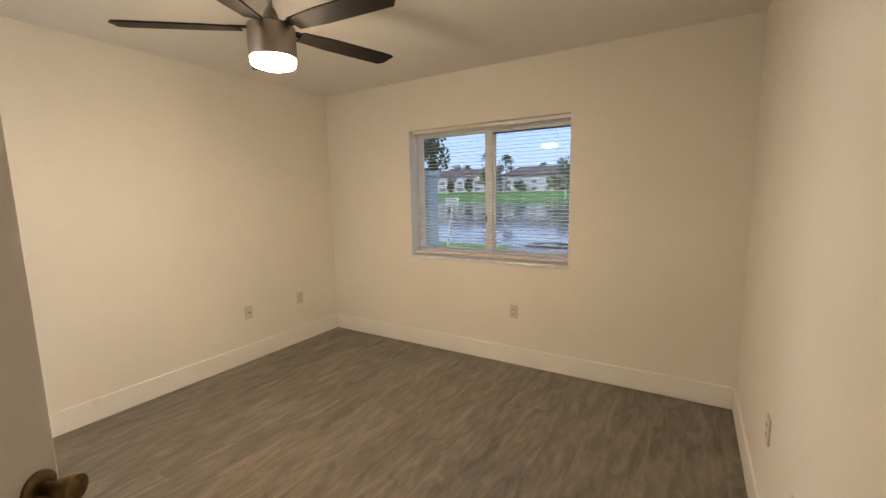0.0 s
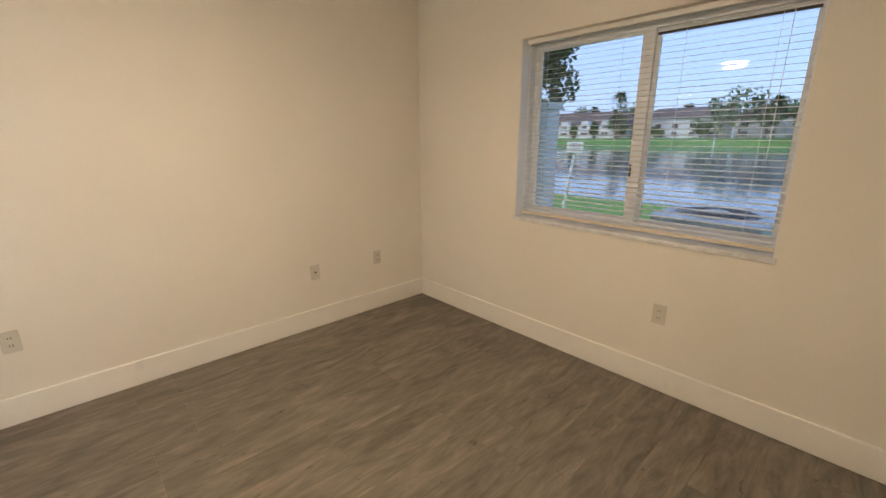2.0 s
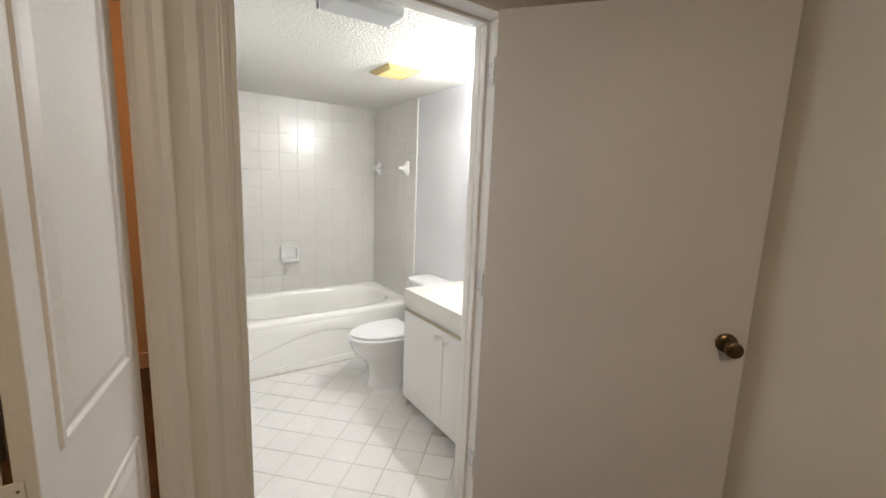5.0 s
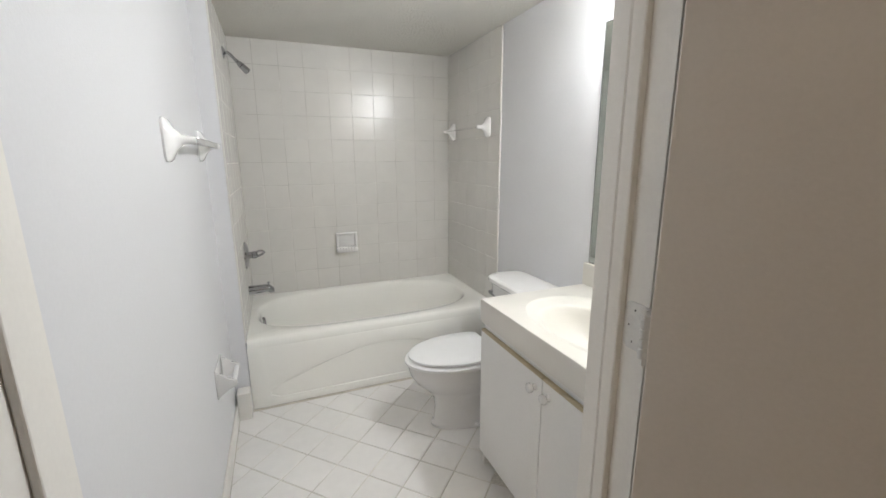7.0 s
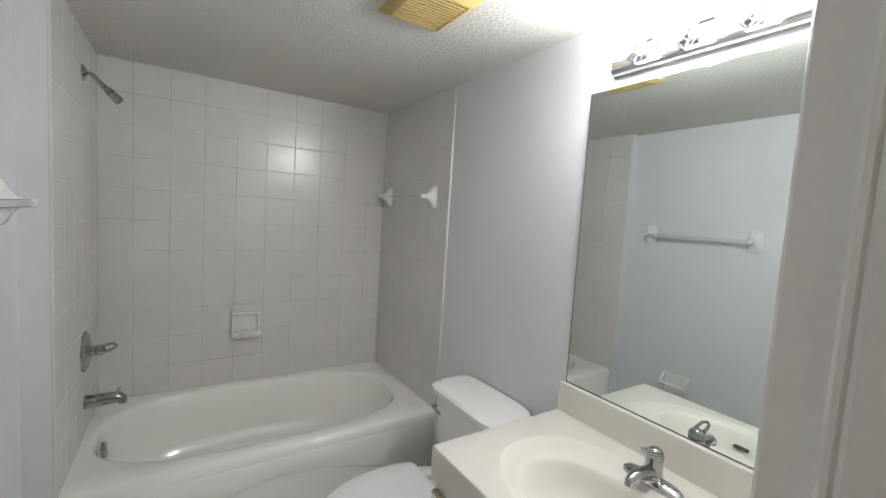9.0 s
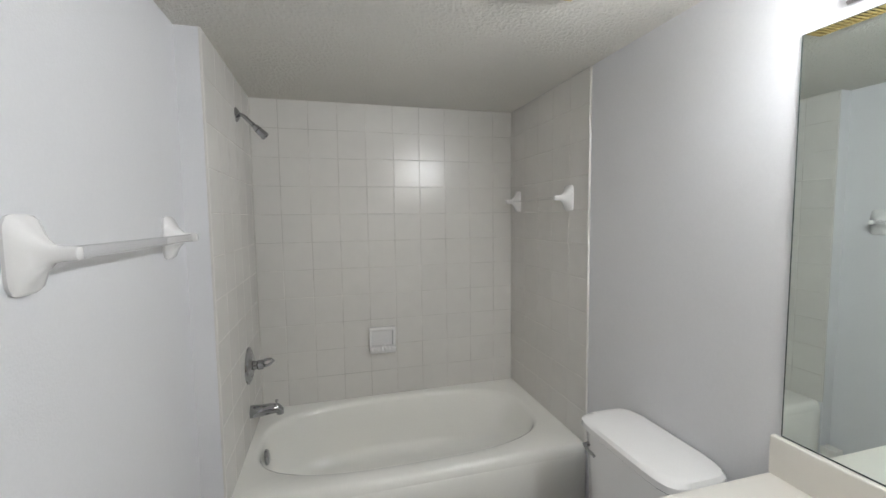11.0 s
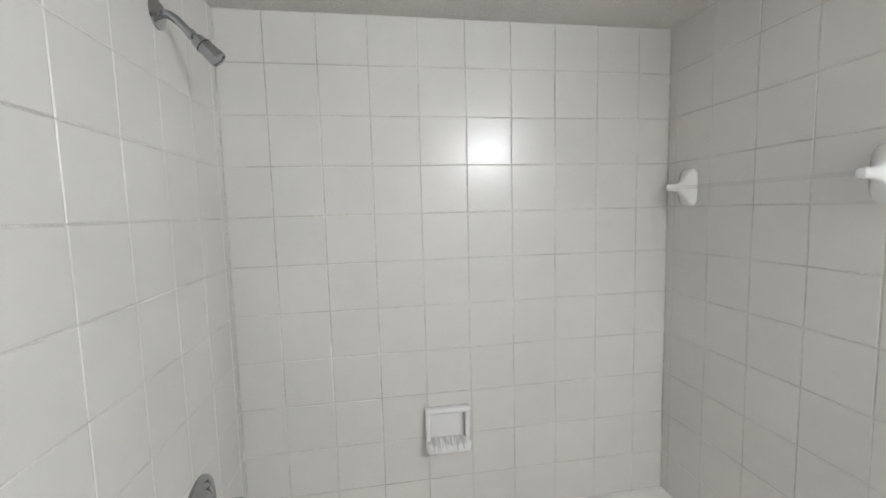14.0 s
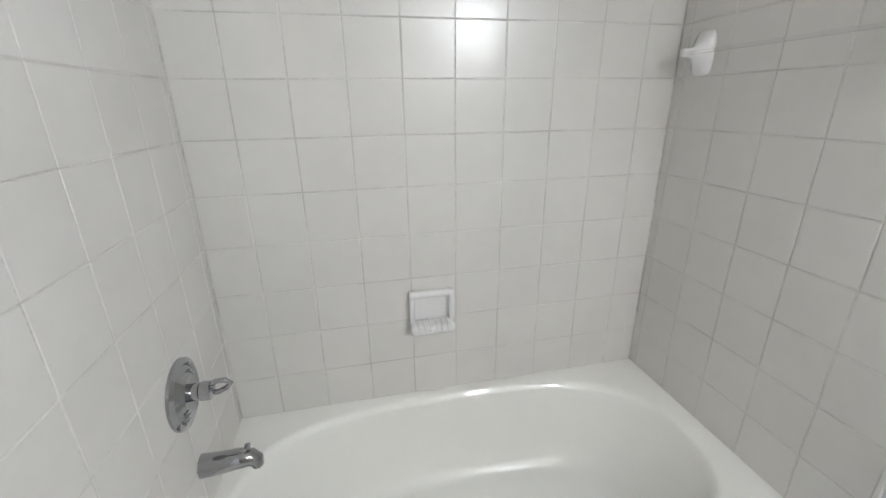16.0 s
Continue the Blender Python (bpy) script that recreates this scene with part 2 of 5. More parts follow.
M_WATER = material("lake_water", (0.10, 0.13, 0.17), 0.08, spec=0.6, var=0.2, scale=0.05, fine=0.8, bump=0.05, stretch=(1, 2.5, 1), rough_var=0.02)
M_STUCCO = material("white_stucco", (0.72, 0.70, 0.68), 0.8, var=0.1, scale=0.4, fine=5)
M_ROOF = material("brown_roof_tile", (0.16, 0.115, 0.10), 0.8, var=0.25, scale=0.6, fine=6, bump=0.4)
M_PANE = material("dark_window_pane", (0.035, 0.04, 0.05), 0.12, var=0.2, scale=1)
M_LEAF = material("foliage", (0.11, 0.17, 0.06), 0.7, var=0.6, scale=0.5, fine=4)
M_PALM = material("palm_frond", (0.085, 0.12, 0.055), 0.65, var=0.5, scale=0.8, fine=5)
M_BARK = material("bark", (0.19, 0.155, 0.12), 0.9, var=0.3, scale=2, fine=12, bump=0.6)
M_ACMETAL = material("condenser_paint", (0.50, 0.50, 0.50), 0.45, var=0.1, scale=4)
M_ACDARK = material("condenser_fan", (0.035, 0.037, 0.042), 0.5, var=0.2, scale=10)
M_SIGN = material("sign_face", (0.75, 0.74, 0.72), 0.5, var=0.06, scale=4)
M_SIGNINK = material("sign_ink", (0.45, 0.36, 0.36), 0.6)
M_POST = material("exterior_stucco_post", (0.80, 0.80, 0.82), 0.8, var=0.08, scale=2, fine=40, bump=0.3)


# ---- helpers for shapes ----
def base_of(ob):
    m = Matrix.Identity(4)
    while ob is not None:
        m = ob.matrix_basis @ m
        ob = ob.parent
    return m


def finish(bm, name, smooth):
    bmesh.ops.recalc_face_normals(bm, faces=bm.faces)
    me = bpy.data.meshes.new(name)
    bm.to_mesh(me)
    bm.free()
    if smooth:
        for p in me.polygons:
            p.use_smooth = True
        me.set_sharp_from_angle(angle=radians(38))
    return me


def part(name, bm, mat, parent, label="", smooth=False, local=False):
    me = finish(bm, name, smooth)
    if not local:
        me.transform(base_of(parent).inverted())
    me.materials.append(mat)
    ob = new(name, me)
    ob.parent = parent
    return tagged(ob, label)


def thing(name, at, label, category, group="", kind="", rz=0):
    ob = new(name)
    ob.empty_display_size = 0.05
    ob.matrix_basis = pose(*at, 0, 0, rz)
    return tagged(ob, label, category, group, kind)


def solid(name, bm, mat, label, category, kind="", group="", smooth=False):
    me = finish(bm, name, smooth)
    me.materials.append(mat)
    return tagged(new(name, me), label, category, group, kind)


def box(x0, x1, y0, y1, z0, z1, bevel=0.0, bm=None, seg=2):
    out = bm if bm is not None else bmesh.new()
    t = bmesh.new()
    bmesh.ops.create_cube(t, size=1, matrix=Matrix.Translation(((x0 + x1) / 2, (y0 + y1) / 2, (z0 + z1) / 2)) @ Matrix.Diagonal((abs(x1 - x0), abs(y1 - y0), abs(z1 - z0), 1)))
    if bevel:
        bmesh.ops.bevel(t, geom=t.edges[:], offset=bevel, segments=seg, affect="EDGES", profile=0.5)
    merge(out, t)
    return out


def merge(out, t, m=None):
    if m is not None:
        t.transform(m)
    me = bpy.data.meshes.new("tmp")
    t.to_mesh(me)
    t.free()
    out.from_mesh(me)
    bpy.data.meshes.remove(me)


def rings(loops, cap0=True, cap1=True, bm=None):
    """Skin over closed loops that have the same number of points."""
    bm = bm if bm is not None else bmesh.new()
    vs = [[bm.verts.new(p) for p in lp] for lp in loops]
    n = len(vs[0])
    for a, b in zip(vs, vs[1:]):
        for i in range(n):
            bm.faces.new((a[i], a[(i + 1) % n], b[(i + 1) % n], b[i]))
    if cap0:
        bm.faces.new(vs[0][::-1])
    if cap1:
        bm.faces.new(vs[-1])
    return bm


def oval(cx, cy, z, hx, hy, power=2.0, n=48):
    pts = []
    for i in range(n):
        a = 2 * math.pi * i / n
        c, s = math.cos(a), math.sin(a)
        k = (abs(c) ** power + abs(s) ** power) ** (-1 / power)
        pts.append((cx + hx * c * k, cy + hy * s * k, z))
    return pts


def lathe(profile, n=24, m=None, cap=True):
    """profile: (radius, height) pairs about z."""
    bm = rings([[(max(r, 1e-4) * math.cos(2 * math.pi * i / n), max(r, 1e-4) * math.sin(2 * math.pi * i / n), z) for i in range(n)] for r, z in profile], cap, cap)
    if m is not None:
        bm.transform(m)
    return bm


def tube(points, radii, n=12, bm=None, flat=1.0):
    """A round bar along points; radii a number or one per point."""
    pts = [Vector(p) for p in points]
    if not hasattr(radii, "__len__"):
        radii = [radii] * len(pts)
    loops = []
    side = None
    for i, p in enumerate(pts):
        d = (pts[min(i + 1, len(pts) - 1)] - pts[max(i - 1, 0)]).normalized()
        if side is None:
            side = d.cross(Vector((0, 0, 1)) if abs(d.z) < 0.9 else Vector((1, 0, 0))).normalized()
        side = (side - d * side.dot(d)).normalized()
        up = side.cross(d)
        loops.append([p + radii[i] * (math.cos(2 * math.pi * k / n) * side + flat * math.sin(2 * math.pi * k / n) * up) for k in range(n)])
    return rings(loops, bm=bm)


def prism(poly, axis, lo, hi, bm=None):
    """A flat outline pushed along an axis. poly in the two other axes, in x, y, z order."""
    def put(p, v):
        q = list(p)
        q.insert("xyz".index(axis), v)
        return q
    return rings([[put(p, lo) for p in poly], [put(p, hi) for p in poly]], bm=bm)


TO_X = Matrix.Rotation(radians(90), 4, "Y")      # lathe axis z to +x
TO_MX = Matrix.Rotation(radians(-90), 4, "Y")    # to -x
TO_Y = Matrix.Rotation(radians(-90), 4, "X")     # to +y
TO_MY = Matrix.Rotation(radians(90), 4, "X")     # to -y


def at(x, y, z, m=None):
    return Matrix.Translation((x, y, z)) @ (m if m is not None else Matrix.Identity(4))


# ---- plan ----
XW, XE, YN, YS = -3.378, 0.36, 3.305, -0.475
BW, BN, BS = -3.496, -0.65, -3.127
BE, TE, JOG = -1.885, -1.96, -2.292
H1, H2 = 2.542, 2.135
WX0, WX1, WZ0, WZ1 = -2.30, -0.78, 0.88, 2.088
DX0, DX1, DH = -2.787, -1.882, 2.075
CX0, CX1, CH = -1.672, -0.80, 2.06
EX0, EX1 = -0.62, 0.26


def wall(name, boxes, mat, label):
    bm = bmesh.new()
    for b in boxes:
        box(*b, bm=bm)
    return solid(name, bm, mat, label, "wall", "structure")


wall("wall_west", [(-3.62, XW, YS, YN, 0, H1)], M_WALL, "plain off-white painted bedroom wall")
wall("wall_north", [(-3.62, WX0, YN, 3.52, 0, H1), (WX1, 0.5, YN, 3.52, 0, H1), (WX0, WX1, YN, 3.52, 0, WZ0), (WX0, WX1, YN, 3.52, WZ1, H1)], M_WALL, "off-white painted bedroom wall with a window opening")
wall("wall_east", [(XE, 0.5, -2.2, YN, 0, H1)], M_WALL, "plain off-white painted bedroom wall")
wall("wall_south", [(-3.62, DX0 - 0.013, BN, YS, 0, H1), (DX0 - 0.013, DX1, BN, YS, DH, H1), (DX1, CX0, BN, YS, 0, H1), (CX0, CX1, BN, YS, CH, H1),
                    (CX1, EX0, BN, YS, 0, H1), (EX0, EX1, BN, YS, DH, H1), (EX1, XE, BN, YS, 0, H1)], M_WALL, "off-white painted wall with bathroom, closet and entry openings")
wall("wall_bath_west", [(-3.62, BW, BS - 0.12, BN, 0, H1)], M_BATHWALL, "white painted bathroom wall behind vanity and toilet")
wall("wall_bath_east", [(BE, -1.765, JOG, BN, 0, H1), (TE, -1.765, BS - 0.12, JOG, 0, H1)], M_BATHWALL, "white painted bathroom wall with a shallow jog at the tub")
wall("wall_bath_south", [(BW, TE, BS - 0.12, BS, 0, H1)], M_BATHWALL, "wall behind the bathtub tiles")
wall("wall_closet", [(-1.765, -0.66, -3.02, -2.9, 0, H1), (-0.75, -0.66, -2.9, BN, 0, H1)], M_WALL, "plain closet wall in off-white paint")
wall("wall_hall", [(-0.66, XE, -2.2, -2.08, 0, H1)], M_WALL, "plain hallway wall in off-white paint")
solid("ceiling_bedroom", box(-3.62, 0.5, -3.05, 3.52, H1, H1 + 0.12), M_CEIL, "off-white painted bedroom ceiling", "ceiling", "structure")
solid("ceiling_bathroom", box(BW, BE + 0.002, BS, BN, H2, H2 + 0.1), M_POPCORN, "low bathroom ceiling with sprayed knockdown texture", "ceiling", "structure")
floor = solid("floor", box(-3.62, 0.5, -3.3, 3.52, -0.12, -0.006), M_SUBFLOOR, "grey-brown wood-look vinyl plank floor", "floor", "structure")
bathfloor = solid("floor_bathroom", box(BW, BE, BS, BN + 0.03, -0.006, 0.0012), M_FGROUT, "off-white diagonal ceramic tile floor with brownish grout", "floor", "structure")


# ---- trim ----
def board(name, x0, x1, y0, y1, h=0.157, mat=M_TRIM):
    bm = box(x0, x1, y0, y1, 0, h, 0.005, seg=3)
    return solid(name, bm, mat, "tall flat white painted baseboard", "baseboard", "structure")


T = 0.016
board("baseboard_west", XW, XW + T, YS, YN)
board("baseboard_north", XW + T, XE - T, YN - T, YN)
board("baseboard_east", XE - T, XE, YS, YN)
board("baseboard_south", XW + T, DX0 - 0.087, YS, YS + T)
board("baseboard_pier", CX1 + 0.079, EX0 - 0.064, YS, YS + T)
board("baseboard_closet", -1.765, -0.75, -2.9, -2.9 + T, 0.12)
board("baseboard_bath", BE - 0.012, BE, JOG, BN, 0.09)


def casing_profile(w, d):
    """Moulded casing in section: beads at the inner edge, flat field, raised outer band."""
    return [(0, 0), (w, 0), (w, d), (w * 0.94, d * 1.06), (w * 0.72, d * 1.06), (w * 0.64, d * 0.84), (w * 0.55, d * 0.62), (w * 0.27, d * 0.57), (w * 0.22, d * 0.62), (w * 0.17, d * 0.57), (w * 0.12, d * 0.61), (w * 0.07, d * 0.54), (w * 0.03, d * 0.5), (0, d * 0.4)]


def casing(name, x0, x1, top, face, out, w=0.062, d=0.017, left=True, right=True, wide=None):
    """Moulded trim round an opening on a wall face at y = face; out is +1 or -1; wide widens its right leg."""
    c = thing(name, ((x0 + x1) / 2, face, 0), "white painted moulded wooden door casing", "door casing", kind="structure")
    pr, pw = casing_profile(w, d), casing_profile(wide or w, d)
    if left:
        part("casing_leg", prism([(x0 - u, face + out * v) for u, v in pr], "z", 0, top + w * 0.5), M_TRIM, c)
    if right:
        part("casing_leg", prism([(x1 + u, face + out * v) for u, v in pw], "z", 0, top + w * 0.5), M_TRIM, c)
    part("casing_head", prism([(face + out * v, top + u) for u, v in pr], "x", x0 - (w if left else 0), x1 + ((wide or w) if right else 0)), M_TRIM, c)
    return c


def jamb(name, x0, x1, top, deep=0.012, trim_=0.0):
    j = thing(name, ((x0 + x1) / 2, (YS + BN) / 2, 0), "white painted wooden door jamb with stop", "door jamb", kind="structure")
    part("jamb_leg", box(x0, x0 + 0.016, BN - 0.003 + trim_, YS + 0.003 - trim_, 0, top), M_TRIM, j)
    part("jamb_leg", box(x1 - 0.016, x1, BN - 0.003, YS + 0.003, 0, top), M_TRIM, j)
    part("jamb_head", box(x0 + 0.016, x1 - 0.016, BN - 0.003, YS + 0.003, top - 0.016, top), M_TRIM, j)
    part("door_stop", box(x0 + 0.016, x0 + 0.028, -0.555, -0.508, 0, top - 0.016, 0.003), M_TRIM, j)
    part("door_stop", box(x1 - 0.016 - deep, x1 - 0.016, -0.610, -0.520, 0, top - 0.016, 0.004), M_TRIM, j)
    part("door_stop", box(x0 + 0.028, x1 - 0.028, -0.555, -0.508, top - 0.028, top - 0.016, 0.003), M_TRIM, j)
    return j


casing("casing_bath_room_side", DX0 - 0.024, DX1 + 0.003, DH, YS, 1, wide=0.092)
casing("casing_bath_inside", DX0, DX1, DH, BN, -1, w=0.055, d=0.012, right=False)
bathjamb = thing("jamb_bath", ((DX0 + DX1) / 2, (YS + BN) / 2, 0), "white painted wooden door jamb with stop", "door jamb", kind="structure")
part("jamb_leg", box(DX0 - 0.013, DX0 + 0.008, BN - 0.002, -0.508, 0, DH, 0.002), M_TRIM, bathjamb)
part("jamb_leg", box(DX1 - 0.016, DX1, BN - 0.003, YS + 0.003, 0, DH, 0.002), M_TRIM, bathjamb)
part("jamb_head", box(DX0 + 0.008, DX1 - 0.016, BN - 0.003, YS + 0.003, DH - 0.016, DH), M_TRIM, bathjamb)
part("door_stop", prism([(DX0 + 0.008, -0.608), (DX0 + 0.016, -0.608), (DX0 + 0.020, -0.604), (DX0 + 0.020, -0.599), (DX0 + 0.017, -0.596), (DX0 + 0.022, -0.591), (DX0 + 0.022, -0.566), (DX0 + 0.020, -0.563), (DX0 + 0.008, -0.563)], "z", 0, DH - 0.016), M_TRIM, bathjamb)
part("door_stop", box(DX1 - 0.027, DX1 - 0.016, -0.603, -0.553, 0, DH - 0.016, 0.003), M_TRIM, bathjamb)
part("door_stop", box(DX0 + 0.024, DX1 - 0.027, -0.603, -0.557, DH - 0.028, DH - 0.016, 0.003), M_TRIM, bathjamb)
part("strike_plate", box(DX1 - 0.0185, DX1 - 0.016, -0.512, -0.486, 0.925, 0.985, 0.001), M_BRASS, bathjamb, "dark brass strike plate")
for hz in (0.22, 1.02, 1.82):
    hl = part("hinge_leaf", rings([[(DX0 + 0.0078, p[0], p[1]) for p in oval(-0.534, hz + 0.045, 0, 0.025, 0.046, 7, 32)], [(DX0 + 0.0102, p[0], p[1]) for p in oval(-0.534, hz + 0.045, 0, 0.0245, 0.0455, 7, 32)]]), M_HINGE, bathjamb, "hinge leaf painted over in white")
    for dz, dy in ((0.014, -0.538), (0.045, -0.548), (0.076, -0.536)):
        part("screw", lathe([(0, 0), (0.0020, 0), (0.0016, 0.0010), (0, 0.0010)], 10, at(DX0 + 0.0100, dy, hz + dz, TO_X)), M_SLOT, hl, "dark recessed screw")
jamb("jamb_entry", EX0, EX1, DH)
casing("casing_entry", EX0, EX1, DH, YS, 1, right=False)
casing("casing_closet", CX0, CX1, CH, YS, 1, w=0.078)
solid("threshold_strip", prism([(-0.520, 0.0), (-0.446, 0.0), (-0.456, 0.009), (-0.482, 0.013), (-0.510, 0.009)], "x", DX0 + 0.016, DX1 - 0.016), M_TRIM, "pale strip where vinyl floor meets bathroom tiles", "threshold", "structure")


# ---- doors ----
def knob_parts(d, x, z, face, out, mat=M_BRASS):
    """A door knob with its rose on the local face y = face; out is +1 or -1."""
    turn = TO_Y if out > 0 else TO_MY
    k = part("door_knob", lathe([(0.0, 0), (0.0135, 0), (0.012, 0.020), (0.0125, 0.027), (0.0165, 0.035), (0.0215, 0.046), (0.0255, 0.060), (0.0268, 0.069), (0.0255, 0.075), (0.018, 0.0785), (0, 0.0795)], 24, at(x, face, z, turn)), mat, d, "round aged brass door knob", True, True)
    part("rose", lathe([(0, 0), (0.034, 0), (0.033, 0.006), (0.026, 0.011), (0.014, 0.013), (0, 0.013)], 24, at(x, face, z, turn)), mat, k, "", True, True)


def flat_door(name, hinge, width, height, rz, label, sgn, backset=0.06, gap=0.004):
    """A flush door: hinge line at its origin, slab along local +x, thickness towards sgn * y."""
    d = thing(name, hinge, label, "door", rz=rz)
    y0, y1 = (0, 0.035) if sgn > 0 else (-0.035, 0)
    part("door_slab", box(gap, width, y0, y1, 0.010, height, 0.002), M_DOOR, d, "", False, True)
    knob_parts(d, width - backset, 0.955, 0.035 if sgn > 0 else 0, 1)
    knob_parts(d, width - backset, 0.955, 0 if sgn > 0 else -0.035, -1)
    part("latch_plate", box(width - 0.0005, width + 0.0015, y0 + 0.006, y1 - 0.006, 0.925, 0.985), M_BRASS, d, "", False, True)
    for hz in (0.22, 1.02, 1.82):
        h = part("hinge", box(-0.001, gap + 0.0015, y1 - 0.034, y1 - 0.001, hz, hz + 0.09), M_HINGE, d, "hinge painted over in white", False, True)
        part("hinge_pin", lathe([(0, -0.004), (0.006, -0.002)] + [(r_, k_ * 0.018 + d_) for k_ in range(5) for r_, d_ in ((0.0066, 0.0012), (0.0066, 0.0165), (0.0056, 0.0176))] + [(0.006, 0.092), (0, 0.096)], 12, at(-0.003, 0.0, hz)), M_HINGE, h, "", True, True)
    return d


flat_door("bathroom_door", (DX0 + 0.019, -0.503, 0), 0.911, 2.07, 129.6, "flush off-white painted door standing open against the wall", -1, gap=0.006)
flat_door("entry_door", (EX0 + 0.016, YS + 0.004, 0), 0.872, 2.05, 120.9, "flush off-white painted bedroom door standing open", -1, 0.042)


def raised_panel(bm, x0, x1, z0, z1, y, out, arch=0.0):
    """A moulded panel: sunk border and raised field, on a leaf's face."""
    def outline(ins, up):
        pts = [(x0 + ins, z0 + ins), (x1 - ins, z0 + ins), (x1 - ins, z1 - ins)]
        if arch:
            for i in range(1, 8):
                u = i / 8
                pts.append((x1 - ins + (x0 - x1 + 2 * ins) * u, z1 - ins + arch * math.sin(math.pi * u)))
        pts.append((x0 + ins, z1 - ins))
        return [(a, y + out * up, b) for a, b in pts]
    rings([outline(0, -0.001), outline(0.004, 0.005), outline(0.014, 0.005), outline(0.022, -0.0008), outline(0.045, 0.006)], False, True, bm)


def leaf(parent, name, start, end, thick, height, knob):
    """One leaf of a bifold door between two plan points; its outer face is to the right of the way from start to end."""
    a, b = Vector((*start, 0)), Vector((*end, 0))
    w = (b - a).length
    m = Matrix.Translation(a) @ Matrix.Rotation(math.atan2(b.y - a.y, b.x - a.x), 4, "Z")
    bm = box(0, w, 0, thick, 0.012, height, 0.002)
    for z0, z1, arch in ((0.12, 0.85, 0), (1.03, 1.86, 0.03)):
        raised_panel(bm, 0.06, w - 0.06, z0, z1, 0.0, -1, arch)
        raised_panel(bm, 0.06, w - 0.06, z0, z1, thick, 1, arch)
    bm.transform(m)
    lf = part(name, bm, M_BIFOLD, parent)
    if knob:
        k = lathe([(0, 0), (0.010, 0), (0.009, 0.012), (0.016, 0.02), (0.018, 0.028), (0.013, 0.034), (0, 0.036)], 18, at(w * 0.42, 0, 0.945, TO_MY))
        k.transform(m)
        part("knob", k, M_CERAMIC, lf, "small white round knob", True)
    return lf


bifold = thing("bifold_door", (-1.60, -0.2, 0), "folded two-leaf white panelled bifold closet door, partly open", "bifold door")
# pivot leaf on the jamb, then the leading leaf, meeting at a fold in the room
leaf(bifold, "leaf", (-1.561, -0.005), (-1.655, -0.445), 0.028, 2.02, False)
leaf(bifold, "leaf", (-1.398, -0.445), (-1.493, -0.005), 0.032, 2.02, True)
for hz in (0.28, 0.975, 1.665):
    bh = part("hinge", box(-1.547, -1.508, -0.004, -0.0014, hz, hz + 0.060, 0.001), M_BIFOLD, bifold, "hinge plate painted over in white")
    for sx, sz in ((-1.540, 0.012), (-1.540, 0.046), (-1.515, 0.014), (-1.515, 0.048), (-1.529, 0.034)):
        part("screw", lathe([(0, 0), (0.0023, 0), (0.002, 0.0010), (0, 0.0010)], 10, at(sx, -0.0016, hz + sz, TO_Y)), M_BRASS, bh, "dark screw head")
solid("bifold_track", box(CX0, CX1, -0.53, -0.495, CH - 0.03, CH - 0.001), M_TRIM, "white metal bifold track under the closet opening", "track", "structure")


# ---- window ----
win = thing("window_1", ((WX0 + WX1) / 2, 3.46, WZ0), "white metal-framed sliding window with two panes", "window", kind="structure")
wf = bmesh.new()
FY0, FY1 = 3.462, 3.514
for b in ((WX0, WX1, FY0, FY1, WZ0 + 0.03, WZ0 + 0.070), (WX0, WX1, FY0, FY1, WZ1 - 0.045, WZ1), (WX0, WX0 + 0.030, FY0, FY1, WZ0 + 0.070, WZ1 - 0.045), (WX1 - 0.030, WX1, FY0, FY1, WZ0 + 0.070, WZ1 - 0.045)):
    box(*b, 0.003, bm=wf)
part("window_frame", wf, M_FRAME, win)
# added thin boards whose pale colour imitates daylight on the reveal sides
lin = bmesh.new()
for b in ((WX0, WX0 + 0.003, YN + 0.002, FY0, WZ0 + 0.026, WZ1), (WX1 - 0.003, WX1, YN + 0.002, FY0, WZ0 + 0.026, WZ1)):
    box(*b, bm=lin)
part("reveal_daylight_liner", lin, M_FRAME, win, "added bluish-white liner imitating daylight on the reveal")
MX = -1.535
part("mullion", box(MX - 0.027, MX + 0.027, FY0 + 0.002, FY1 - 0.006, WZ0 + 0.070, WZ1 - 0.045, 0.004), M_FRAME, win)
part("latch", box(MX - 0.034, MX - 0.026, FY0 - 0.012, FY0 + 0.006, 1.22, 1.30, 0.002), M_RUBBER, win, "small dark window latch")
for x0, x1, y in ((WX0 + 0.030, MX - 0.025, 3.479), (MX + 0.025, WX1 - 0.030, 3.498)):
    sash = bmesh.new()
    for b in ((x0, x1, y - 0.010, y + 0.010, WZ0 + 0.070, WZ0 + 0.092), (x0, x1, y - 0.010, y + 0.010, WZ1 - 0.066, WZ1 - 0.045), (x0, x0 + 0.024, y - 0.010, y + 0.010, WZ0 + 0.092, WZ1 - 0.066), (x1 - 0.020, x1, y - 0.010, y + 0.010, WZ0 + 0.092, WZ1 - 0.066)):
        box(*b, 0.002, bm=sash)
    s = part("sash", sash, M_FRAME, win)
    p = part("pane", box(x0 + 0.018, x1 - 0.015, y - 0.002, y + 0.002, WZ0 + 0.088, WZ1 - 0.062), M_GLASS, s, "glass pane, grey put in to dim the view")
    # no pane shadow, so incoming daylight skips the grey
    p.visible_shadow = False
part("window_sill", box(WX0 - 0.012, WX1 + 0.012, YN - 0.012, FY0, WZ0, WZ0 + 0.026, 0.004), M_SILL, win, "pale worn marble sill")
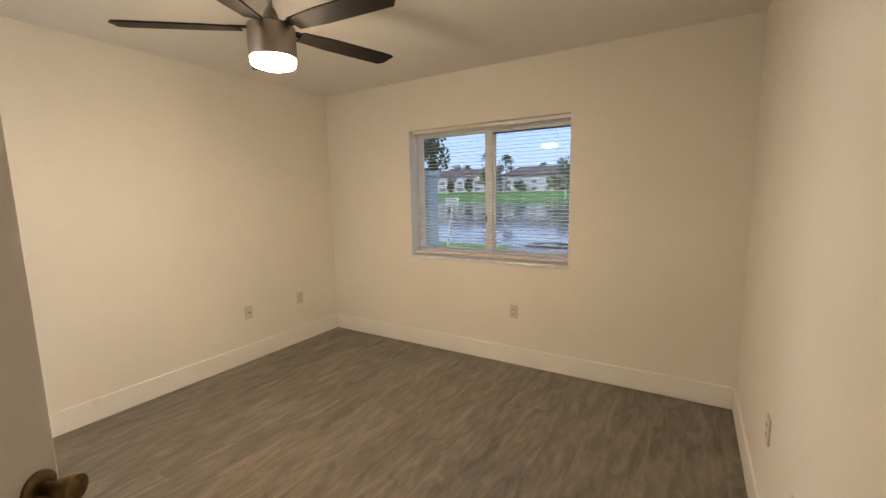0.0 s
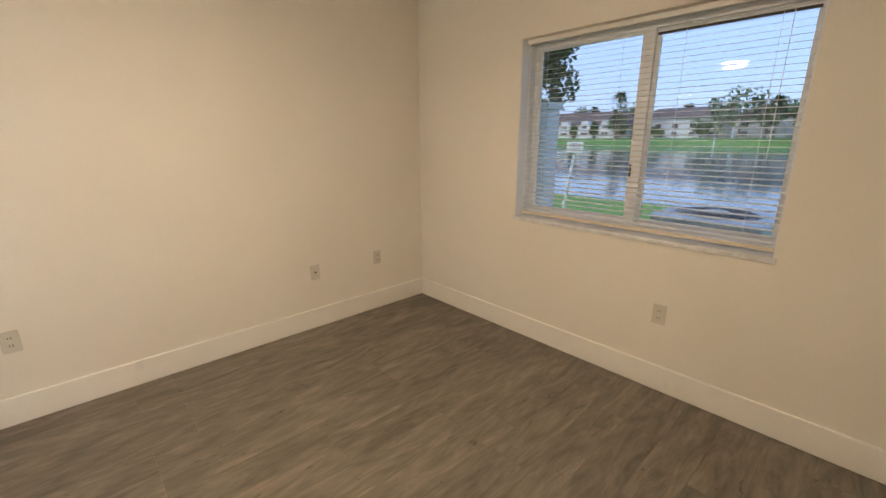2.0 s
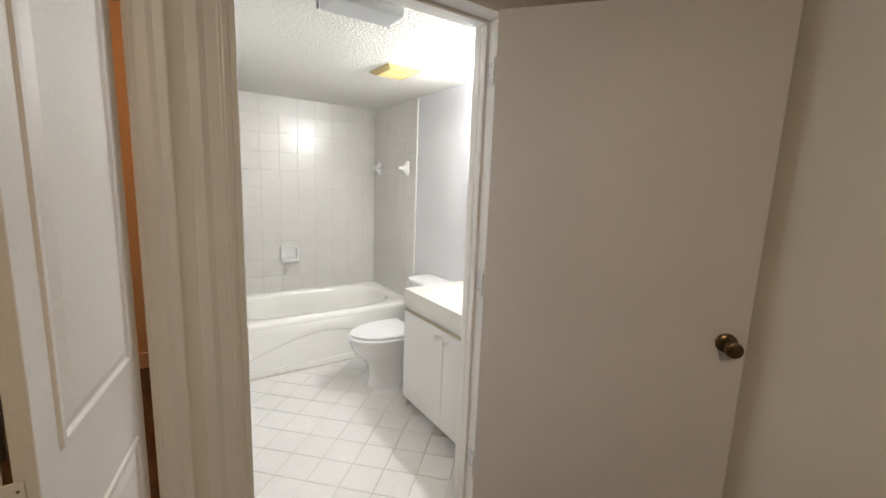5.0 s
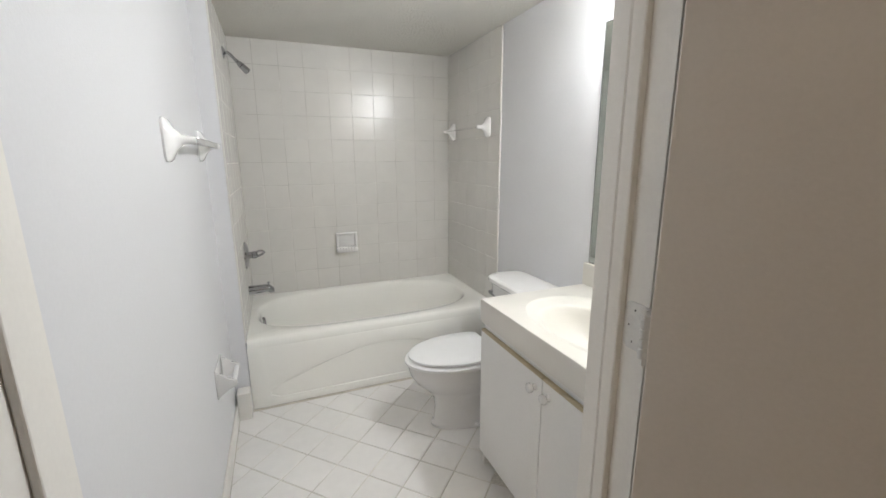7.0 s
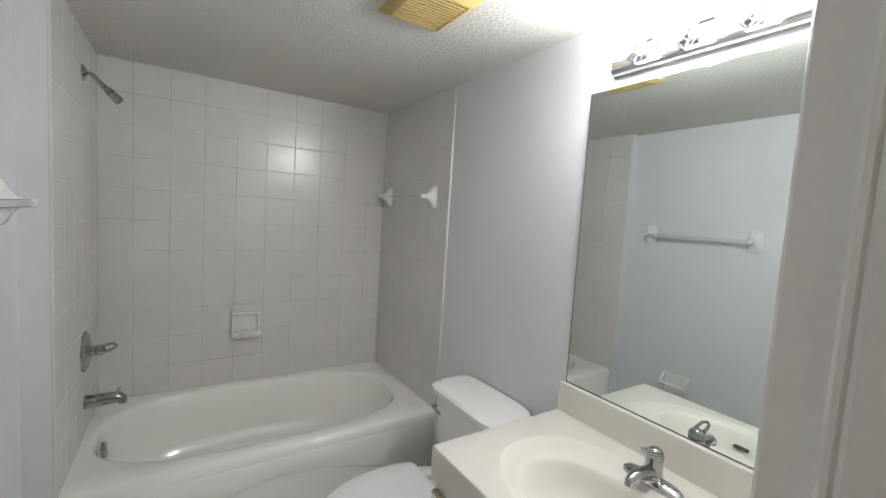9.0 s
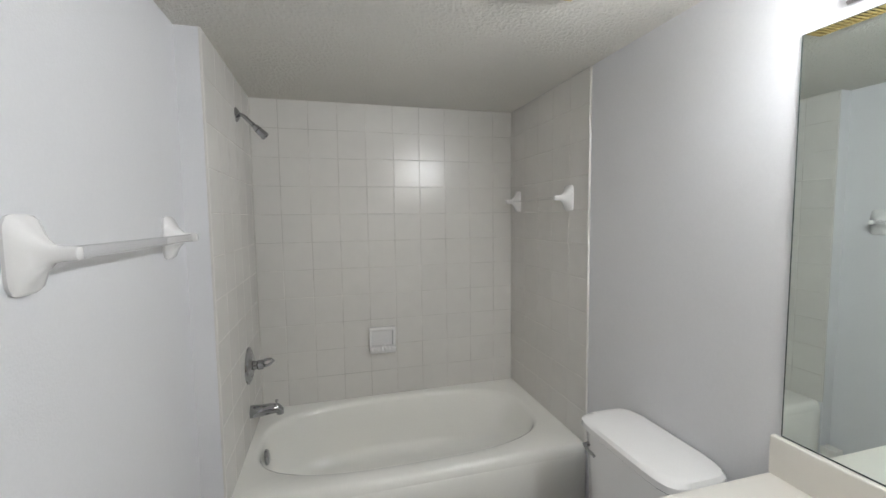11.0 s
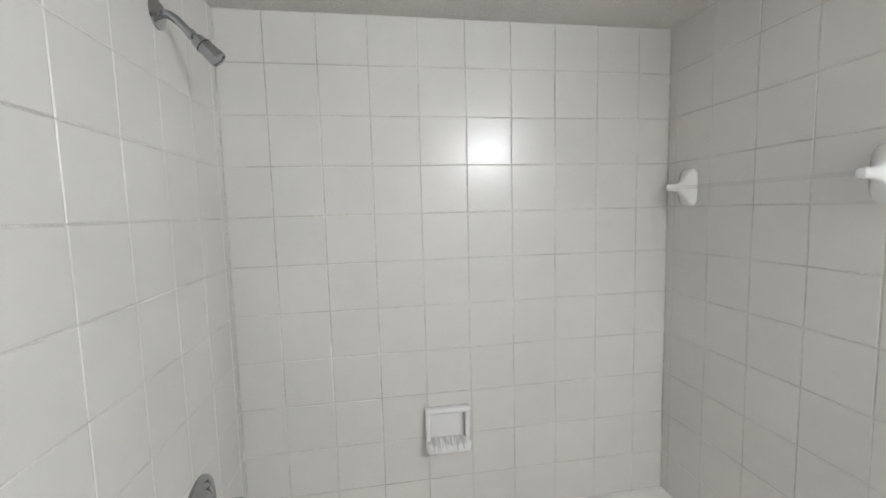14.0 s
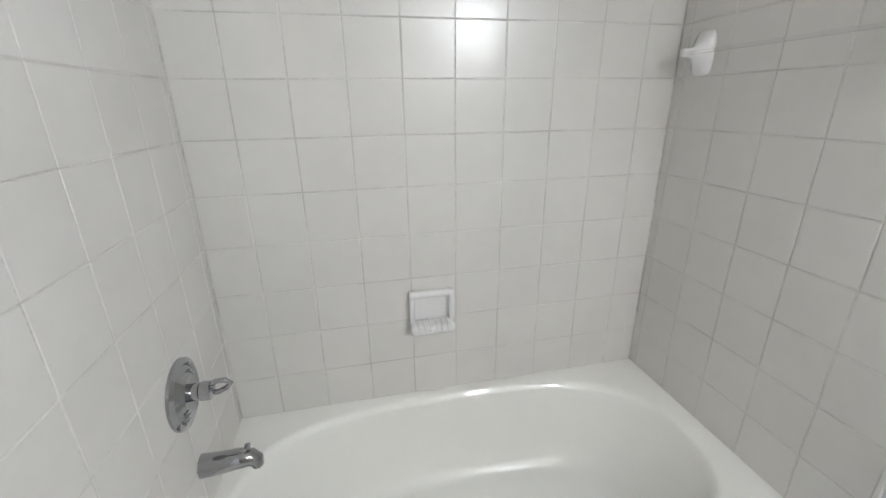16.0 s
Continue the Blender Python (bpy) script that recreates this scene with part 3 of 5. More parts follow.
part("weather_strip", box(MX + 0.03, WX1 - 0.04, 3.483, 3.487, WZ1 - 0.080, WZ1 - 0.066), M_RUBBER, win, "sagging dark weather strip")

blind = thing("window_blind", ((WX0 + WX1) / 2, 3.375, WZ0), "white horizontal mini blind lowered with open slats", "blind")
bx0, bx1 = WX0 + 0.012, WX1 - 0.010
part("headrail", box(bx0, bx1, 3.352, 3.388, WZ1 - 0.030, WZ1 - 0.002, 0.003), M_SLAT, blind)
part("bottom_rail", box(bx0, bx1, 3.357, 3.385, 0.922, 0.942, 0.004), M_RAIL, blind, "beige bottom rail")
nsl = 37
for i in range(nsl):
    z = 0.965 + i * (WZ1 - 0.05 - 0.965) / (nsl - 1)
    a = radians(11 + random.uniform(-2, 2))
    c, s = 0.0125 * math.cos(a), 0.0125 * math.sin(a)
    sag = random.uniform(-0.0015, 0.0015)
    poly = [(3.371 - c, z - s), (3.371 - c * 0.4, z - s * 0.4 + 0.0016), (3.371 + c * 0.4, z + s * 0.4 + 0.0016), (3.371 + c, z + s), (3.371 + c * 0.4, z + s * 0.4 + 0.0008), (3.371 - c * 0.4, z - s * 0.4 + 0.0008)]
    bm = prism(poly, "x", bx0 + 0.004, bx1 - 0.004)
    for v in bm.verts:
        v.co.z += sag if v.co.x > MX else -sag
    part("slat", bm, M_SLAT, blind)
for x in (bx0 + 0.16, MX - 0.1, MX + 0.22, bx1 - 0.14):
    part("ladder_cord", tube([(x, 3.3585, 0.94), (x, 3.3585, 2.06)], 0.0009, 6), M_SLAT, blind)
part("lift_cord", tube([(bx1 - 0.10, 3.346, 1.35), (bx1 - 0.10, 3.346, 2.065)], 0.0014, 6), M_SLAT, blind)
part("wand", tube([(bx0 + 0.035, 3.343, 0.96), (bx0 + 0.035, 3.345, 2.065)], 0.0035, 8), M_SLAT, blind, "clear tilt wand")


# ---- outlets ----
def outlet(x, y, z, facing, kind_="duplex", label="almond plastic duplex wall outlet"):
    """A wall plate with its face along local +y, turned to face the room."""
    rz = {"e": -90, "w": 90, "s": 180, "n": 0}[facing]
    o = thing("wall_outlet" if kind_ == "duplex" else "cable_outlet", (x, y, z), label, "outlet", "wall outlets", rz=rz)
    part("plate", box(-0.036, 0.036, 0, 0.008, -0.059, 0.059, 0.003), M_PLATE, o, "", False, True)
    if kind_ == "duplex":
        for dz in (-0.021, 0.021):
            r = part("receptacle", rings([[(p[0], 0.0075, p[1]) for p in [(0.017 * math.cos(t), dz + 0.014 * math.sin(t)) for t in [k * math.pi / 8 for k in range(16)]]], [(0.016 * math.cos(k * math.pi / 8), 0.0105, dz + 0.013 * math.sin(k * math.pi / 8)) for k in range(16)]]), M_PLATE, o, "", False, True)
            for dx in (-0.006, 0.006):
                part("slot", box(dx - 0.0018, dx + 0.0018, 0.0095, 0.0110, dz - 0.005, dz + 0.006), M_SLOT, r, "", False, True)
    else:
        part("jack", lathe([(0, 0), (0.006, 0), (0.006, 0.012), (0.004, 0.013), (0, 0.013)], 12, at(0, 0.007, 0, TO_Y)), M_BRASS, o, "small brass cable jack", True, True)
    for dz in (-0.042, 0.042) if kind_ != "duplex" else (0,):
        part("screw", lathe([(0, 0), (0.003, 0), (0.002, 0.001), (0, 0.001)], 8, at(0, 0.008, dz, TO_Y)), M_HINGE, o, "", False, True)
    return o


outlet(XW, 2.226, 0.453, "e", "cable", "almond plastic cable outlet plate on the wall")
outlet(XW, 2.80, 0.461, "e")
outlet(XW, 0.567, 0.455, "e")
outlet(-1.236, YN, 0.472, "s")
outlet(XE, 2.10, 0.50, "w")
outlet(XE, 1.60, 0.47, "w", "cable", "almond plastic cable outlet plate on the wall")


# ---- ceiling fan ----
FX, FY = -1.645, 1.353
fan = thing("ceiling_fan", (FX, FY, H1), "brushed nickel ceiling fan with dark blades and lit dome", "ceiling fan")
part("canopy", lathe([(0, H1), (0.065, H1), (0.065, H1 - 0.015), (0.05, H1 - 0.05), (0.022, H1 - 0.065), (0, H1 - 0.065)], 32, at(FX, FY, 0)), M_NICKEL, fan, "", True)
part("downrod", lathe([(0, 2.322), (0.011, 2.322), (0.011, H1 - 0.06), (0, H1 - 0.06)], 16, at(FX, FY, 0)), M_NICKEL, fan, "", True)
part("yoke_cover", lathe([(0.0, 2.257), (0.042, 2.257), (0.04, 2.282), (0.03, 2.317), (0.018, 2.342), (0, 2.344)], 28, at(FX, FY, 0)), M_NICKEL, fan, "", True)
part("motor_housing", lathe([(0, 2.267), (0.095, 2.267), (0.103, 2.260), (0.104, 2.132), (0.100, 2.124), (0, 2.124)], 48, at(FX, FY, 0)), M_NICKEL, fan, "", True)
part("light_dome", lathe([(0, 2.125), (0.099, 2.125), (0.099, 2.108), (0.092, 2.094), (0.06, 2.083), (0, 2.079)], 40, at(FX, FY, 0)), M_DOME, fan, "lit warm white dome", True)
for k in range(5):
    m = at(FX, FY, 2.252, Matrix.Rotation(radians(4 + 72 * k), 4, "Z") @ Matrix.Rotation(radians(-9.5), 4, "X"))
    out = [(0.135, -0.042), (0.30, -0.054), (0.62, -0.060), (0.660, -0.052), (0.655, 0.030), (0.63, 0.060), (0.30, 0.056), (0.135, 0.044)]
    bm = prism(out, "z", -0.004, 0.004)
    bmesh.ops.bevel(bm, geom=bm.edges[:], offset=0.002, segments=1, affect="EDGES")
    bm.transform(m)
    bl = part("blade", bm, M_BLADE, fan, "dark brown fan blade")
    arm = box(0.085, 0.18, -0.022, 0.022, 0.0045, 0.010, 0.002)
    arm.transform(m)
    part("blade_arm", arm, M_BLADE, bl)


# ---- bathtub ----
tub = thing("bathtub", ((BW + TE) / 2, -2.7, 0), "glossy white alcove bathtub with an embossed apron", "bathtub")
tx0, tx1, ty0, ty1 = BW + 0.003, TE - 0.003, BS + 0.003, -2.298
tcx, tcy, thx, thy = (tx0 + tx1) / 2, (ty0 + ty1) / 2, (tx1 - tx0) / 2, (ty1 - ty0) / 2
N = 96
icx, icy = tcx + 0.020, tcy - 0.026
lo = [oval(tcx, tcy, 0.0, thx, thy, 150, N), oval(tcx, tcy, 0.372, thx, thy, 150, N), oval(tcx, tcy - 0.002, 0.396, thx, thy - 0.002, 150, N), oval(tcx, tcy - 0.007, 0.410, thx, thy - 0.007, 150, N), oval(tcx, tcy - 0.015, 0.415, thx, thy - 0.015, 120, N),
      oval(icx, icy, 0.413, 0.708, 0.354, 3.0, N), oval(icx, icy, 0.406, 0.697, 0.343, 2.9, N), oval(icx, icy, 0.385, 0.688, 0.333, 2.85, N),
      oval(icx + 0.01, icy, 0.28, 0.660, 0.305, 2.75, N), oval(icx + 0.02, icy, 0.17, 0.625, 0.277, 2.75, N), oval(icx + 0.03, icy, 0.115, 0.585, 0.248, 2.75, N), oval(icx + 0.035, icy, 0.09, 0.53, 0.205, 2.7, N), oval(icx + 0.04, icy, 0.08, 0.36, 0.11, 2.4, N), oval(icx + 0.05, icy, 0.078, 0.12, 0.04, 2, N)]
part("tub_shell", rings(lo, False, True), M_TUB, tub, "", True)
panel, edge = [], []
for i in range(25):
    u = i / 24
    c = 0.022 * max(0.0, 1 - min(u, 1 - u) / 0.02)
    panel.append((tx1 - 0.10 - (tx1 - tx0 - 0.20) * u, 0.058 + c))
    edge.append((tx1 - (tx1 - tx0) * u, 0.004))
for i in range(25):
    u = i / 24
    c = 0.02 * max(0.0, 1 - min(u, 1 - u) / 0.02)
    panel.append((tx0 + 0.10 + (tx1 - tx0 - 0.20) * u, 0.115 + 0.165 * math.sin(math.pi * u) ** 1.15 - c))
    edge.append((tx0 + (tx1 - tx0) * u, 0.370))


def apron(y, k):
    """The apron outline blended from its outer edge (k = 0) to the recessed panel (k = 1)."""
    out_ = []
    for (px, pz), (qx, qz) in zip(panel, edge):
        out_.append((qx + (px - qx) * k, y, qz + (pz - qz) * k))
    return out_


part("apron_border", rings([apron(ty1 - 0.001, 0.0), apron(ty1 + 0.006, 0.12), apron(ty1 + 0.008, 0.90), apron(ty1 + 0.0065, 0.96), apron(ty1 - 0.001, 1.0)], False, False), M_TUB, tub, "", True)
part("overflow_plate", lathe([(0, 0), (0.036, 0), (0.036, 0.010), (0.03, 0.015), (0, 0.017)], 24, at(icx + 0.672, -2.72, 0.352, Matrix.Rotation(radians(-84), 4, "Y"))), M_DARKCHROME, tub, "round chrome overflow plate", True)
part("drain", lathe([(0, 0.078), (0.034, 0.078), (0.03, 0.083), (0.02, 0.081), (0, 0.081)], 20, at(icx + 0.46, -2.70, 0.006)), M_DARKCHROME, tub, "", True)
solid("tub_caulk", box(tx0, tx1, ty1, ty1 + 0.008, 0.0, 0.006, 0.002), M_CAULK, "thin yellowed caulk line along the tub foot", "caulk", "structure")

# plumbing on the tiled wall
PX = TE - 0.008
valve = thing("shower_valve", (PX, -2.785, 0.785), "round chrome tub valve with a loop lever handle", "shower valve")
part("escutcheon", lathe([(0, 0), (0.088, 0), (0.087, 0.007), (0.074, 0.013), (0.070, 0.008), (0.058, 0.018), (0.053, 0.012), (0.042, 0.022), (0.034, 0.02), (0, 0.022)], 40, at(PX, -2.785, 0.785, TO_MX)), M_DARKCHROME, valve, "", True)
part("stem", lathe([(0, 0.015), (0.022, 0.015), (0.020, 0.04), (0.024, 0.044), (0.023, 0.066), (0.014, 0.072), (0, 0.073)], 24, at(PX, -2.785, 0.785, TO_MX)), M_DARKCHROME, valve, "", True)
loop = [(PX - 0.06, -2.785, 0.797), (PX - 0.080, -2.785, 0.808), (PX - 0.101, -2.785, 0.808), (PX - 0.112, -2.785, 0.798), (PX - 0.101, -2.785, 0.786), (PX - 0.080, -2.785, 0.777), (PX - 0.06, -2.785, 0.778)]
part("handle", tube(loop, 0.0068, 10), M_DARKCHROME, valve, "", True)
spout = thing("tub_spout", (PX, -2.785, 0.555), "chrome tub spout with a diverter knob", "tub spout")
part("spout_body", tube([(PX + 0.002, -2.785, 0.556), (PX - 0.04, -2.785, 0.556), (PX - 0.095, -2.785, 0.560), (PX - 0.120, -2.785, 0.558), (PX - 0.132, -2.785, 0.546), (PX - 0.133, -2.785, 0.530)], [0.031, 0.029, 0.026, 0.0235, 0.020, 0.0165], 20), M_DARKCHROME, spout, "", True)
part("diverter_knob", lathe([(0, 0), (0.004, 0), (0.004, 0.012), (0.008, 0.015), (0.008, 0.022), (0, 0.024)], 14, at(PX - 0.118, -2.785, 0.578)), M_DARKCHROME, spout, "", True)
shower = thing("wall_shower", (PX, -2.788, 1.964), "chrome shower head on a bent arm", "shower head")
part("flange", lathe([(0, 0), (0.034, 0), (0.033, 0.004), (0.018, 0.014), (0.011, 0.016), (0, 0.016)], 28, at(PX, -2.788, 1.964, TO_MX)), M_DARKCHROME, shower, "", True)
part("arm", tube([(PX, -2.788, 1.965), (PX - 0.016, -2.788, 1.965), (PX - 0.028, -2.788, 1.962), (PX - 0.040, -2.788, 1.953), (PX - 0.052, -2.788, 1.940), (PX - 0.066, -2.788, 1.925)], [0.0095, 0.0095, 0.0095, 0.0095, 0.0092, 0.009], 16), M_DARKCHROME, shower, "", True)
SH = at(PX - 0.062, -2.788, 1.929, Matrix.Rotation(radians(-135), 4, "Y"))
part("ball_joint", lathe([(0, 0), (0.010, 0.001), (0.0115, 0.006), (0.0115, 0.013), (0.0085, 0.016), (0.0095, 0.021), (0, 0.021)], 20, SH), M_DARKCHROME, shower, "", True)
hd = part("head", lathe([(0, 0.020), (0.012, 0.020), (0.0155, 0.025), (0.0165, 0.042), (0.0172, 0.044), (0.0195, 0.082), (0.019, 0.086), (0.015, 0.087), (0.014, 0.084), (0, 0.083)], 28, SH), M_DARKCHROME, shower, "", True)
part("grip_ring", lathe([(0.0162, 0.0415), (0.0178, 0.0415), (0.0178, 0.0440), (0.0162, 0.0440), (0.0162, 0.0415)], 28, SH, False), M_RUBBER, hd, "dark ring seam", True)

# ---- ceramic fittings ----
soap = thing("soap_dish", (-2.645, BS, 0.76), "white ceramic soap dish set into the wall tiles", "soap dish")
sx0, sx1, sz0, sz1, sy = -2.724, -2.567, 0.685, 0.835, BS + 0.008
fr = bmesh.new()
for b in ((sx0, sx1, sy, sy + 0.030, sz1 - 0.020, sz1), (sx0, sx0 + 0.018, sy, sy + 0.030, sz0 + 0.03, sz1 - 0.016), (sx1 - 0.018, sx1, sy, sy + 0.030, sz0 + 0.03, sz1 - 0.016)):
    box(*b, 0.007, bm=fr, seg=3)
part("dish_frame", fr, M_DISH, soap, "", True)
part("dish_back", box(sx0 + 0.006, sx1 - 0.006, sy, sy + 0.005, sz0 + 0.02, sz1 - 0.006), M_DISH, soap)
part("dish_lip", box(sx0 - 0.001, sx1 + 0.001, sy, sy + 0.062, sz0, sz0 + 0.040, 0.016, seg=4), M_DISH, soap, "", True)
for i in range(6):
    x = sx0 + 0.028 + i * (sx1 - sx0 - 0.056) / 5
    part("drain_rib", tube([(x, sy + 0.018, sz0 + 0.043), (x, sy + 0.044, sz0 + 0.043), (x, sy + 0.059, sz0 + 0.035), (x, sy + 0.064, sz0 + 0.018)], [0.004, 0.0055, 0.006, 0.0035], 8), M_DISH, soap, "", True)


def bar_post(parent, x, y, z, out, h=0.064, w=0.05, reach=0.075):
    """A flared ceramic post on a wall at x, reaching to out * x."""
    lo_ = []
    for u, hy, hz, p in ((0, w * 0.95, h, 5), (0.006, w, h * 1.02, 5), (0.014, w * 0.92, h * 0.92, 4), (0.026, w * 0.60, h * 0.52, 3), (0.042, w * 0.36, h * 0.24, 2.5), (0.058, w * 0.33, h * 0.20, 2.3), (0.068, w * 0.33, h * 0.20, 2.3), (0.074, w * 0.27, h * 0.17, 2.3), (0.076, w * 0.15, h * 0.09, 2.3)):
        k = u * reach / 0.076
        lo_.append([(x + out * k, p_[0], p_[1]) for p_ in [(q[0], q[1]) for q in oval(y, z, 0, hy, hz, p, 28)]])
    part("post", rings(lo_), M_CERAMIC, parent, "white flared ceramic post", True)


tb = thing("towel_bar", (BE, -1.82, 1.43), "white ceramic towel bar posts with clear acrylic bar", "towel bar", "towel bars")
bar_post(tb, BE, -1.51, 1.43, -1, 0.065, 0.042, 0.085)
bar_post(tb, BE, -2.13, 1.43, -1, 0.065, 0.042, 0.085)
part("bar", box(BE - 0.078, BE - 0.056, -2.13, -1.51, 1.419, 1.441, 0.002), M_ACRYL, tb, "clear square acrylic bar")
tb2 = thing("towel_bar", (BW, -2.73, 1.57), "white ceramic towel bar posts on tile wall", "towel bar", "towel bars")
TW = BW + 0.008
bar_post(tb2, TW, -2.45, 1.568, 1, 0.062, 0.036, 0.085)
bar_post(tb2, TW, -3.01, 1.572, 1, 0.062, 0.036, 0.085)
part("bar", box(TW + 0.060, TW + 0.070, -3.01, -2.45, 1.565, 1.575, 0.002), M_ACRYL, tb2, "clear square acrylic bar")

tp = thing("toilet_paper_holder", (BE, -1.86, 0.52), "empty white ceramic toilet paper holder on the wall", "paper holder")
part("back_plate", box(BE - 0.008, BE, -1.945, -1.775, 0.455, 0.585, 0.003), M_CERAMIC, tp, "", True)
for y in (-1.945, -1.791):
    ear = prism([(BE - 0.006, 0.458), (BE - 0.022, 0.474), (BE - 0.045, 0.494), (BE - 0.074, 0.504), (BE - 0.082, 0.518), (BE - 0.074, 0.532), (BE - 0.045, 0.540), (BE - 0.022, 0.560), (BE - 0.006, 0.582)], "y", y, y + 0.016)
    bmesh.ops.bevel(ear, geom=ear.edges[:], offset=0.003, segments=2, affect="EDGES")
    part("ear", ear, M_CERAMIC, tp, "", True)
part("roller", tube([(BE - 0.066, -1.932, 0.518), (BE - 0.066, -1.86, 0.518), (BE - 0.066, -1.788, 0.518)], [0.0095, 0.0105, 0.0095], 14), M_SEAT, tp, "white plastic roller", True)
tp.location.z -= 0.06

# ---- toilet ----
TY = -1.80
toilet = thing("toilet", (-3.1, TY, 0), "white ceramic two-piece toilet with closed lid", "toilet")


def egg(z, x0, x1, hy, n=48):
    """An egg-shaped loop, blunt towards the tank at x0 and round at x1."""
    pts = []
    x1, hy, z = x1 - 0.026, hy * 0.965, z * 0.968
    for i in range(n):
        a = 2 * math.pi * i / n
        c, s = math.cos(a), math.sin(a)
        cx = x0 + (x1 - x0) * 0.42
        rx = (x1 - cx) if c > 0 else (cx - x0)
        p = 2.0 if c > 0 else 2.8
        k = (abs(c) ** p + abs(s) ** p) ** (-1 / p)
        pts.append((cx + rx * c * k, TY + hy * s * k, z))
    return pts


def cut(loop, x):
    """The loop with its rear cut straight across at x."""
    return [(max(px, x), py, pz) for px, py, pz in loop]


bowl = [egg(0.0, -3.40, -2.812, 0.118), egg(0.018, -3.40, -2.810, 0.118), egg(0.03, -3.39, -2.822, 0.112), egg(0.11, -3.37, -2.832, 0.108), egg(0.18, -3.36, -2.822, 0.113), egg(0.225, -3.345, -2.785, 0.135), egg(0.27, -3.33, -2.735, 0.162), egg(0.32, -3.32, -2.705, 0.178), egg(0.36, -3.31, -2.695, 0.185), egg(0.380, -3.31, -2.693, 0.186), egg(0.386, -3.305, -2.70, 0.180)]
part("bowl", rings(bowl), M_CERAMIC, toilet, "", True)
part("bowl_neck", box(-3.46, -3.22, TY - 0.12, TY + 0.12, 0.20, 0.374, 0.03, seg=3), M_CERAMIC, toilet, "", True)
part("seat", rings([cut(egg(0.386, -3.22, -2.686, 0.187), -3.165), cut(egg(0.391, -3.225, -2.678, 0.192), -3.170), cut(egg(0.403, -3.225, -2.678, 0.192), -3.170), cut(egg(0.407, -3.22, -2.685, 0.186), -3.165)]), M_SEAT, toilet, "", True)
part("lid", rings([cut(egg(0.4135, -3.20, -2.715, 0.165), -3.145), cut(egg(0.4135, -3.215, -2.702, 0.176), -3.157), cut(egg(0.417, -3.22, -2.697, 0.180), -3.160), cut(egg(0.427, -3.22, -2.698, 0.179), -3.160), cut(egg(0.433, -3.21, -2.710, 0.169), -3.150), egg(0.4355, -3.10, -2.80, 0.10)]), M_SEAT, toilet, "", True)
for bx, by in ((-2.80, -0.09), (-2.80, 0.09)):
    part("lid_bumper", box(bx - 0.012, bx + 0.012, TY + by - 0.008, TY + by + 0.008, 0.390, 0.402, 0.002), M_SEAT, toilet)
for dy in (-0.075, 0.075):
    part("seat_hinge", box(-3.215, -3.160, TY + dy - 0.018, TY + dy + 0.018, 0.372, 0.402, 0.006), M_SEAT, toilet)
    part("bolt_cap", lathe([(0, 0), (0.014, 0), (0.013, 0.01), (0.006, 0.016), (0, 0.017)], 14, at(-3.05, TY + dy * 1.45, 0.018)), M_CERAMIC, toilet, "", True)


def slab(z, x0, x1, y0, y1, p=7):
    return oval((x0 + x1) / 2, (y0 + y1) / 2, z, (x1 - x0) / 2, (y1 - y0) / 2, p, 48)


part("tank", rings([slab(0.375, -3.475, -3.295, TY - 0.195, TY + 0.195), slab(0.39, -3.482, -3.285, TY - 0.202, TY + 0.202), slab(0.66, -3.488, -3.275, TY - 0.214, TY + 0.214), slab(0.682, -3.488, -3.275, TY - 0.214, TY + 0.214)]), M_CERAMIC, toilet, "", True)
part("tank_lid", rings([slab(0.682, -3.490, -3.265, TY - 0.225, TY + 0.225, 6), slab(0.692, -3.492, -3.255, TY - 0.232, TY + 0.232, 6), slab(0.712, -3.492, -3.256, TY - 0.231, TY + 0.231, 6), slab(0.722, -3.490, -3.265, TY - 0.223, TY + 0.223, 5), slab(0.7245, -3.48, -3.285, TY - 0.20, TY + 0.20, 5)]), M_CERAMIC, toilet, "", True)
lev = tube([(-3.272, TY - 0.165, 0.635), (-3.255, TY - 0.165, 0.635), (-3.250, TY - 0.145, 0.632), (-3.250, TY - 0.10, 0.628)], [0.009, 0.008, 0.007, 0.006], 10)
part("flush_lever", lev, M_DARKCHROME, toilet, "chrome flush lever", True)
sup = thing("water_supply", (BW, -2.02, 0.16), "chrome stop valve and supply hose by the toilet", "supply valve")
part("valve_body", tube([(BW, -2.02, 0.16), (BW + 0.05, -2.02, 0.16), (BW + 0.07, -2.02, 0.16)], [0.012, 0.012, 0.016], 12), M_DARKCHROME, sup, "", True)
part("hose", tube([(BW + 0.055, -2.02, 0.165), (BW + 0.06, -2.01, 0.22), (BW + 0.09, -1.98, 0.32), (BW + 0.10, -1.97, 0.38)], 0.006, 10), M_DARKCHROME, sup, "", True)

# ---- vanity ----
VF = -2.962
van = thing("vanity_cabinet", (-3.2, -1.02, 0), "white laminate two-door vanity cabinet with tan pull strips", "cabinet")
VY0, VY1 = -1.462, BN - 0.002
